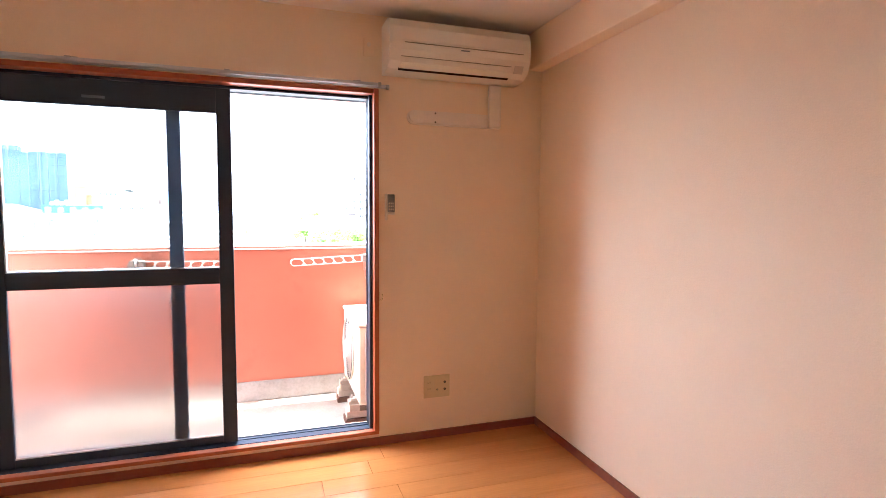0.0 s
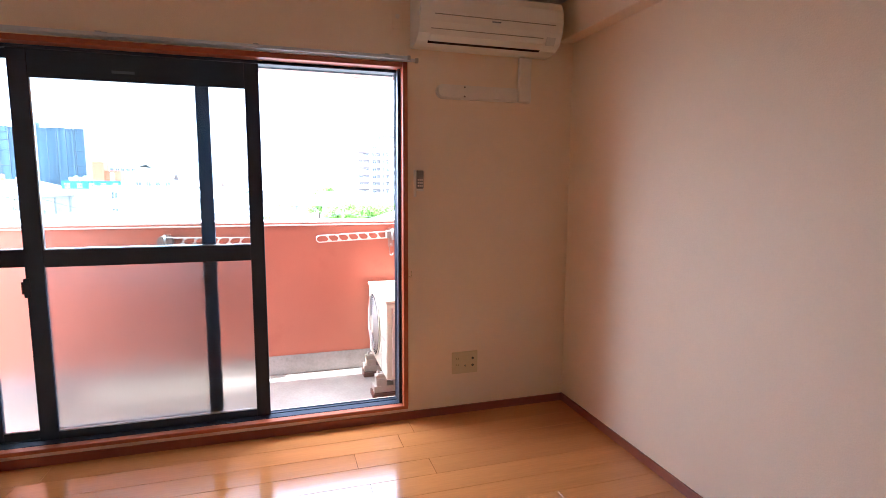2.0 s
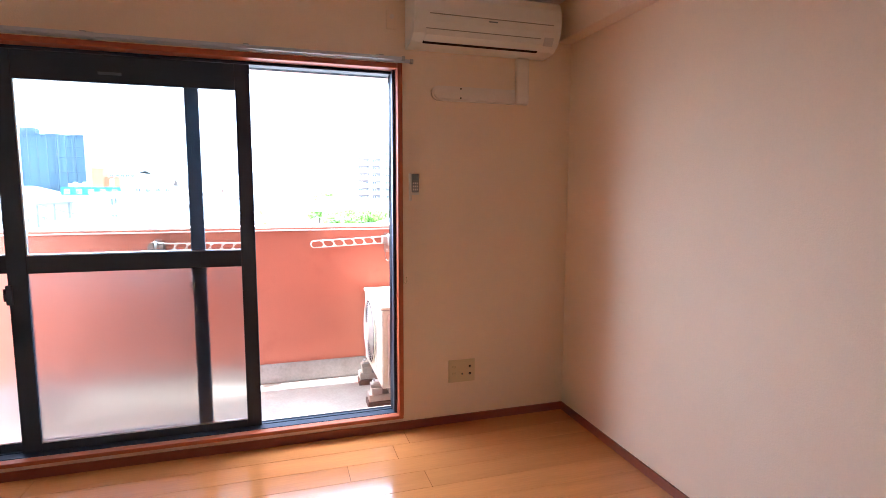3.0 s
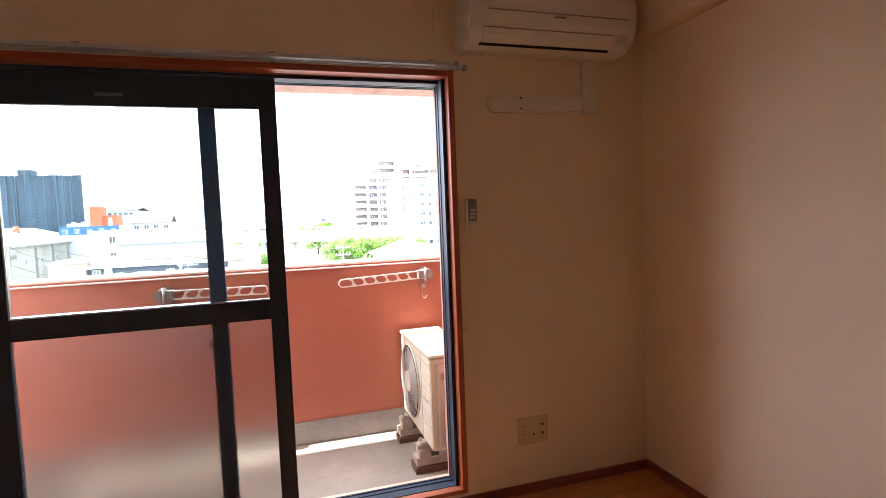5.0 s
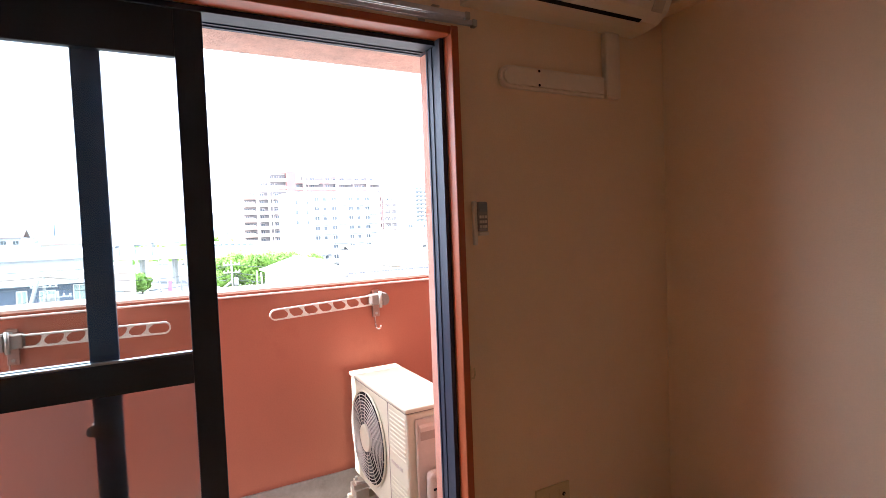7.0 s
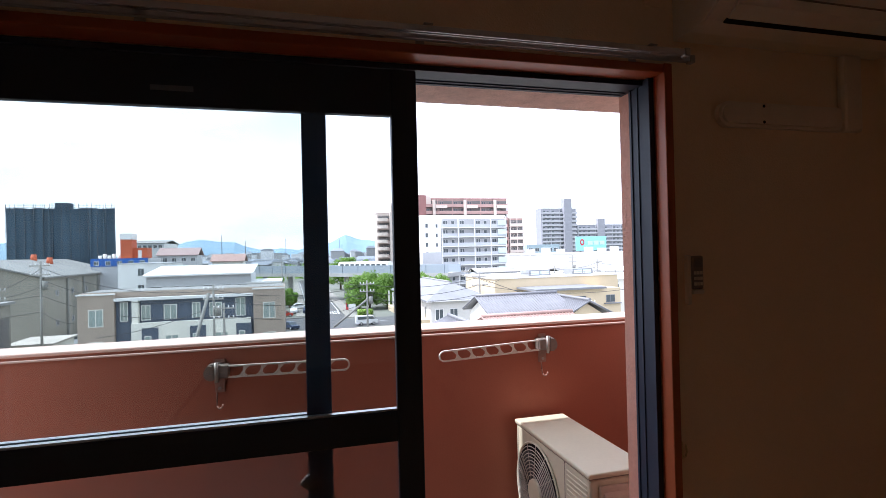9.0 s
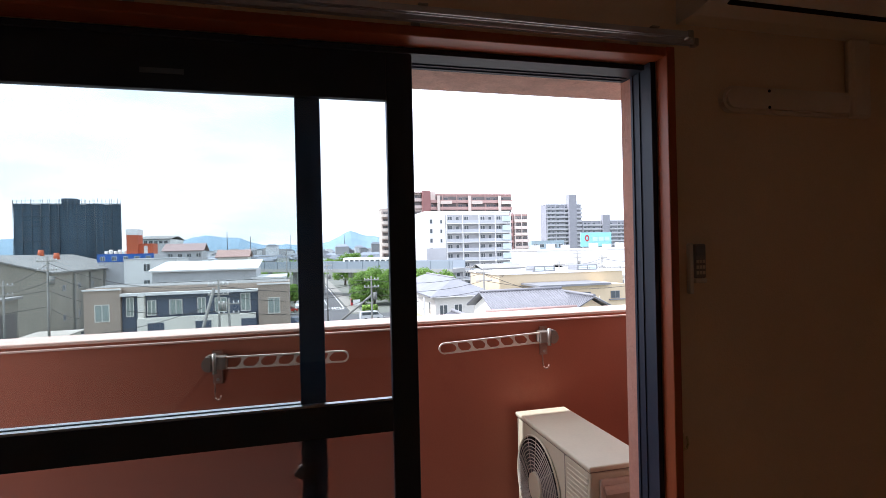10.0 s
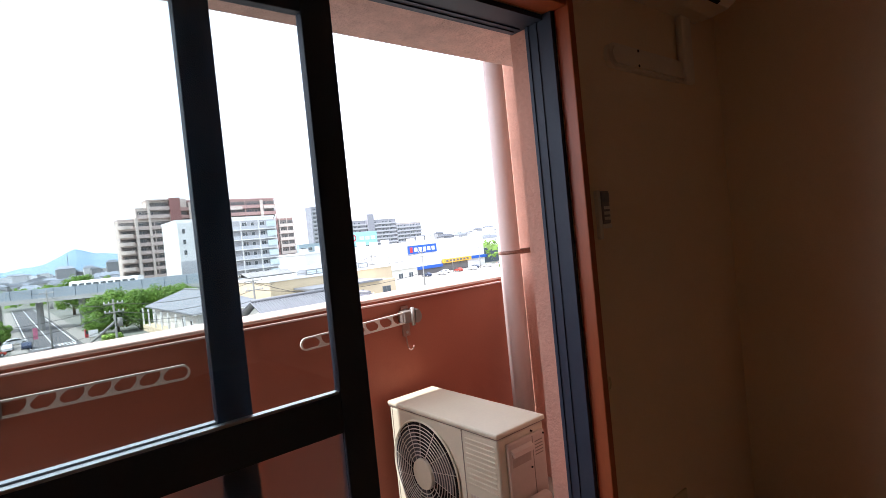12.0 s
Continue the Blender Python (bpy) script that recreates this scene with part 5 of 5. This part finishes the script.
def car(place, paint_mat, label, van=False):
    c = town_thing("van" if van else "car", label, "van" if van else "car", place, "parked cars")
    if van:
        prof, L = [(-2.3, 0.35), (2.25, 0.35), (2.3, 0.95), (1.75, 1.15), (1.2, 1.9), (-2.2, 1.95), (-2.3, 1.2)], 2.3
        glass = [(-2.0, 1.2), (1.55, 1.2), (1.15, 1.75), (-2.0, 1.8)]
    else:
        prof, L = [(-2.0, 0.3), (2.0, 0.3), (2.05, 0.75), (1.1, 0.9), (0.5, 1.42), (-1.0, 1.45), (-1.8, 0.95), (-2.05, 0.85)], 2.0
        glass = [(-1.5, 0.95), (0.9, 0.95), (0.45, 1.33), (-0.95, 1.36)]
    g = prism(bmesh.new(), prof, "y", -0.82, 0.82)
    bmesh.ops.bevel(g, geom=g.edges[:], offset=0.07, segments=2, affect="EDGES")
    part("body", g, paint_mat, c)
    for s in (-0.83, 0.81):
        part("side_window", prism(bmesh.new(), glass, "y", s, s + 0.02), WINDOWGLASS, c)
    gx = (1.78, 1.22, 1.2, 1.85) if van else (1.1, 0.56, 0.93, 1.38)
    g = bmesh.new()
    g.faces.new([g.verts.new(p) for p in ((gx[0] + 0.02, -0.7, gx[2]), (gx[0] + 0.02, 0.7, gx[2]), (gx[1] + 0.05, 0.65, gx[3]), (gx[1] + 0.05, -0.65, gx[3]))])
    part("windscreen", g, WINDOWGLASS, c)
    for wx in (-1.3, 1.3):
        for wy in (-0.84, 0.64):
            w = part("wheel", rod(bmesh.new(), (wx, wy, 0.33), (wx, wy + 0.2, 0.33), 0.33, 16), TYRE, c)
            part("rim", rod(bmesh.new(), (wx, wy - 0.01, 0.33), (wx, wy + 0.21, 0.33), 0.19, 10), GREYWALL, w)
    return c


car(pose(14.2, 110.0, GZ + 0.03, 0, 0, 5), CARWHITE, "white delivery van waiting at the junction", True)
car(pose(-35.5, 106, GZ + 0.03, 0, 0, 200), CARWHITE, "white van parked by the warehouse", True)
car(pose(-0.8, 110.5, GZ + 0.03, 0, 0, -60), CARDARK, "dark blue car at the junction")
car(pose(-2.4, 133, GZ, 0, 0, 10), CARRED, "red car parked behind the flats")
car(pose(1.4, 150, GZ + 0.15, 0, 0, 10), CARWHITE, "white car parked by the street")
car(pose(105.0, 144, GZ + 0.05, 0, 0, 170), CARWHITE, "white van in the shop car park", True)
for i in range(11):
    car(pose(116 + 5.4 * i, 158 - 2.2 * (i % 3), GZ + 0.05, 0, 0, 80 + 15 * (i % 4)), (CARWHITE, CARDARK, CARWHITE, CARWHITE, CARRED)[i % 5], "small car in the shop car park")
for i in range(5):
    car(pose(-9 + 3.0 * i, 139 + 1.5 * (i % 2), GZ, 0, 0, 85), (CARWHITE, CARDARK, CARWHITE)[i % 3], "small car parked behind the flats")
sb = town_thing("signboard", "plain white signboard on two posts at the corner", "signboard")
part("board", box(12.9, 14.6, 132.9, 133.0, GZ + 0.9, GZ + 2.3, 0.02), WHITEWALL, sb)
for xx in (13.1, 14.4):
    part("post", box(xx - 0.05, xx + 0.05, 133.01, 133.1, GZ, GZ + 2.2), STEEL, sb)
vm = town_thing("vending_machine", "red drinks vending machine beside the footway", "vending machine")
part("cabinet", box(13.0, 14.1, 140, 140.8, GZ, GZ + 1.9, 0.04), RED, vm)
part("window", box(13.1, 14.0, 139.96, 139.998, GZ + 0.9, GZ + 1.7), WINDOWGLASS, vm)
bn = town_thing("banner", "pink advertising banner on a thin pole", "banner")
part("pole", rod(bmesh.new(), (4.4, 148, GZ), (4.4, 148, GZ + 3.4), 0.04, 6), STEEL, bn)
part("cloth", box(4.45, 5.3, 147.98, 148.0, GZ + 0.8, GZ + 3.3), paint("pink_cloth", (0.62, 0.20, 0.30), 0.8), bn)

POLES = [(-8.1, 60, -1.2), (-6.9, 58, -3.0), (9.4, 73, -2.0), (20.9, 60, -0.9), (-27.1, 70, 1.6), (-31.3, 70, -1.0), (5.6, 112, -1.0), (-3.0, 150, 2.0), (31.5, 54, -4.0), (43.5, 84, -1.2), (54.5, 88, -0.4), (70.0, 92, -1.0), (62.0, 110, 0.2), (34.0, 104, -2.0)]
for i, (x, y, z) in enumerate(POLES):
    p = town_thing("utility_pole", "grey concrete utility pole with crossarms and cables", "utility pole", group="utility poles")
    part("pole", rod(bmesh.new(), (x, y, GZ), (x, y, z), 0.17, 10, 0.10), POLE, p)
    for dz in (0.5, 1.5):
        part("crossarm", box(x - 1.0, x + 1.0, y - 0.20, y - 0.08, z - dz - 0.06, z - dz + 0.06), STEEL, p)
        for dx in (-0.9, -0.45, 0.45, 0.9):
            part("insulator", rod(bmesh.new(), (x + dx, y - 0.14, z - dz + 0.06), (x + dx, y - 0.14, z - dz + 0.26), 0.06, 6), WHITEWALL, p)
    if i % 2 == 0:
        part("transformer", rod(bmesh.new(), (x + 0.45, y - 0.1, z - 3.2), (x + 0.45, y - 0.1, z - 2.2), 0.28, 12), POLE, p)
lean = town_thing("leaning_pole", "slanting pole stay beside the flats", "pole stay")
part("pole", rod(bmesh.new(), (-11.3, 58, GZ), (-8.4, 59, -2.0), 0.16, 8), POLE, lean)
arm = town_thing("guy_pole", "slanting grey brace pole over the junction", "pole stay")
part("pole", rod(bmesh.new(), (5.0, 74, -8.2), (9.4, 73, -4.6), 0.14, 8), POLE, arm)


def cable(a, b, sag, n=10):
    a, b = Vector(a), Vector(b)
    return [a.lerp(b, i / n) - Vector((0, 0, sag * 4 * (i / n) * (1 - i / n))) for i in range(n + 1)]


for a, b, s in (((-31.3, 70, -1.6), (-27.1, 70, 0.8), 0.3), ((-27.1, 70, 0.9), (-8.1, 60, -1.8), 1.2), ((-27.1, 70, -0.4), (-8.1, 60, -2.6), 1.4), ((-8.1, 60, -1.8), (9.4, 73, -2.6), 1.0),
                ((-8.1, 60, -2.7), (9.4, 73, -3.6), 1.2), ((9.4, 73, -2.5), (20.9, 60, -1.5), 0.8), ((9.4, 73, -3.5), (20.9, 60, -2.4), 0.9), ((9.4, 73, -2.6), (5.6, 112, -1.6), 1.0),
                ((9.4, 73, -3.4), (18.0, 100, -9.0), 0.6), ((9.4, 73, -3.6), (16.3, 75, -6.0), 0.4), ((9.4, 73, -3.8), (14.0, 96, -10.0), 0.5), ((20.9, 60, -1.5), (31.5, 54, -4.6), 0.6),
                ((-60, 74, -2.0), (-31.3, 70, -1.6), 0.8), ((-60, 72, -3.2), (-27.1, 70, -2.2), 1.0), ((-60, 71, -5.0), (-27.1, 70, -4.0), 1.0), ((-27.1, 70, -2.2), (-8.1, 60, -4.4), 1.2), ((-27.1, 70, -4.0), (-22.3, 65, -5.0), 0.3), ((-31.3, 70, -2.4), (-27.1, 70, -1.2), 0.2), ((9.4, 73, -4.4), (23.0, 66, -4.0), 0.8), ((-8.1, 60, -4.2), (9.4, 73, -5.0), 1.3), ((20.9, 60, -2.4), (43.0, 58, -3.2), 1.0), ((34.0, 84, -2.6), (43.5, 84, -1.8), 0.4), ((43.5, 84, -1.8), (54.5, 88, -1.0), 0.5), ((54.5, 88, -1.0), (70.0, 92, -1.6), 0.6), ((20.9, 60, -1.6), (34.0, 84, -2.6), 0.8), ((9.4, 73, -4.0), (11.0, 112, -6.0), 1.0), ((-8.1, 60, -3.4), (-20, 64, -6.5), 0.5), ((5.6, 112, -1.6), (-3.0, 150, 1.4), 0.8)):
    c = town_thing("overhead_cable", "thin dark overhead cable between utility poles", "cable", group="overhead cables")
    part("wire", tube(bmesh.new(), cable(a, b, s), 0.028, 4), WIRE, c)

# sprawl of low houses out to the hills
rnd = random.Random(12)
for part_name, mat, roof in (("distant_house_walls", FARWALL, False), ("distant_house_roofs", FARROOF, True)):
    rnd = random.Random(12)
    vv, ff = [], []
    for i in range(9500):
        d = 190 + 1500 * rnd.random() ** 1.5
        a = radians(-42 + 100 * rnd.random())
        x, y = d * math.sin(a), d * math.cos(a)
        w, dp, h = 7 + 7 * rnd.random(), 7 + 6 * rnd.random(), 6.0 + 4.5 * rnd.random() + (12 * rnd.random() if rnd.random() < 0.10 and d > 520 else 0)
        rise, kind = 1.6 + rnd.random(), rnd.random()
        if abs(x - 5) < 9 and y < 330 or (-80 < x < 45 and y < 400) or (30 < x < 165 and y < 245) or (165 < x < 290 and 330 < y < 380) or (100 < x < 330 and y < 380):
            continue
        z = GZ
        n = len(vv)
        if not roof:
            vv += [(x, y, z), (x + w, y, z), (x + w, y + dp, z), (x, y + dp, z), (x, y, z + h), (x + w, y, z + h), (x + w, y + dp, z + h), (x, y + dp, z + h)]
            ff += [(n, n + 1, n + 5, n + 4), (n + 1, n + 2, n + 6, n + 5), (n + 2, n + 3, n + 7, n + 6), (n + 3, n, n + 4, n + 7), (n + 4, n + 5, n + 6, n + 7)]
        elif kind < 0.8:
            e = 0.5
            vv += [(x - e, y - e, z + h), (x + w + e, y - e, z + h), (x + w + e, y + dp + e, z + h), (x - e, y + dp + e, z + h), (x + w * 0.2, y + dp / 2, z + h + rise), (x + w * 0.8, y + dp / 2, z + h + rise)]
            ff += [(n, n + 1, n + 5, n + 4), (n + 1, n + 2, n + 5), (n + 2, n + 3, n + 4, n + 5), (n + 3, n, n + 4)]
    me = bpy.data.meshes.new(part_name)
    me.from_pydata(vv, [], ff)
    me.materials.append(mat)
    tagged(part(part_name, me, mat), "hazy sprawl of low town houses reaching to the hills", "houses", kind="stuff").matrix_basis = TURN
vv, ff = [], []
for i in range(2400):
    d, a = 230 + 1200 * rnd.random() ** 1.4, radians(-40 + 95 * rnd.random())
    x, y = d * math.sin(a), d * math.cos(a)
    if (-80 < x < 45 and y < 290) or (30 < x < 165 and y < 245) or (165 < x < 270 and 330 < y < 380):
        continue
    for k in range(14):
        p = Vector((x + rnd.gauss(0, 2.5), y + rnd.gauss(0, 2.5), GZ + 2 + 6 * rnd.random()))
        d1 = Vector((rnd.gauss(0, 1), rnd.gauss(0, 1), rnd.gauss(0, 1))).normalized() * 1.6
        u1 = d1.orthogonal().normalized() * 1.3
        n = len(vv)
        vv += [tuple(p - d1), tuple(p - u1), tuple(p + d1), tuple(p + u1)]
        ff.append((n, n + 1, n + 2, n + 3))
me = bpy.data.meshes.new("distant_trees")
me.from_pydata(vv, [], ff)
me.materials.append(LEAF)
tagged(part("distant_trees", me, LEAF), "small far clumps of green trees among houses", "trees", kind="stuff").matrix_basis = TURN
for i, (x, y, z) in enumerate(((-62, 520, 22), (-45, 560, 18), (-10, 900, 30), (60, 700, 22), (190, 430, 14))):
    q = town_thing("mast", "far slim grey mast above the roofs", "mast", group="masts")
    part("pole", rod(bmesh.new(), (x, y, GZ), (x, y, z), 0.5, 6, 0.25), SCAFF, q)
# hills on the horizon
bm = bmesh.new()
prev = None
for i in range(161):
    x = -3200 + 40 * i
    h = 45 + 45 * noise.noise((x * 0.0022, 3.1, 0)) + 26 * noise.noise((x * 0.007, 7.7, 0)) + 8 * noise.noise((x * 0.03, 1.3, 0))
    h += 75 * math.exp(-((x + 560) / 330) ** 2) + 85 * math.exp(-((x - 400) / 150) ** 2) + 50 * math.exp(-((x - 640) / 220) ** 2) + 85 * math.exp(-((x + 1900) / 500) ** 2)
    if x > 1000:
        h *= max(0.25, 1 - (x - 1000) / 900)
    row = [bm.verts.new(p) for p in ((x, 3900, GZ), (x, 4020, max(h, 5) * 0.6), (x, 4120, max(h, 5)))]
    if prev:
        for j in range(2):
            bm.faces.new((prev[j], row[j], row[j + 1], prev[j + 1]))
    prev = row
town_structure("backdrop", bm, HILL, "hills on the horizon tinted with blue haze", "hills")

# ---- floor planks ----
def planks():
    w, rows, shapes = 0.15, int((WY - YB) / 0.15) + 1, {}
    rnd = random.Random(5)
    for r in range(rows):
        y1 = WY - 0.0105 - 0.02 - w * (r - 1) if r else WY - 0.0005
        y0 = max(y1 - w, YB) if r else WY - 0.0305
        x = XL - 1.8 * rnd.random()
        while x < XR:
            x0, x1 = max(x, XL), min(x + 1.82, XR)
            x += 1.82
            if x1 - x0 < 0.02 or y1 - y0 < 0.01:
                continue
            key = (round(x1 - x0, 3), round(y1 - y0, 3))
            if key not in shapes:
                shapes[key] = mesh_of("plank", box(0.0006, key[0] - 0.0006, 0.0006, key[1] - 0.0006, -0.0118, 0, 0.0012, 1), PLANK)
            ob = part("plank", shapes[key], PLANK, floor)
            ob.location = (x0, y0, FL)


planks()
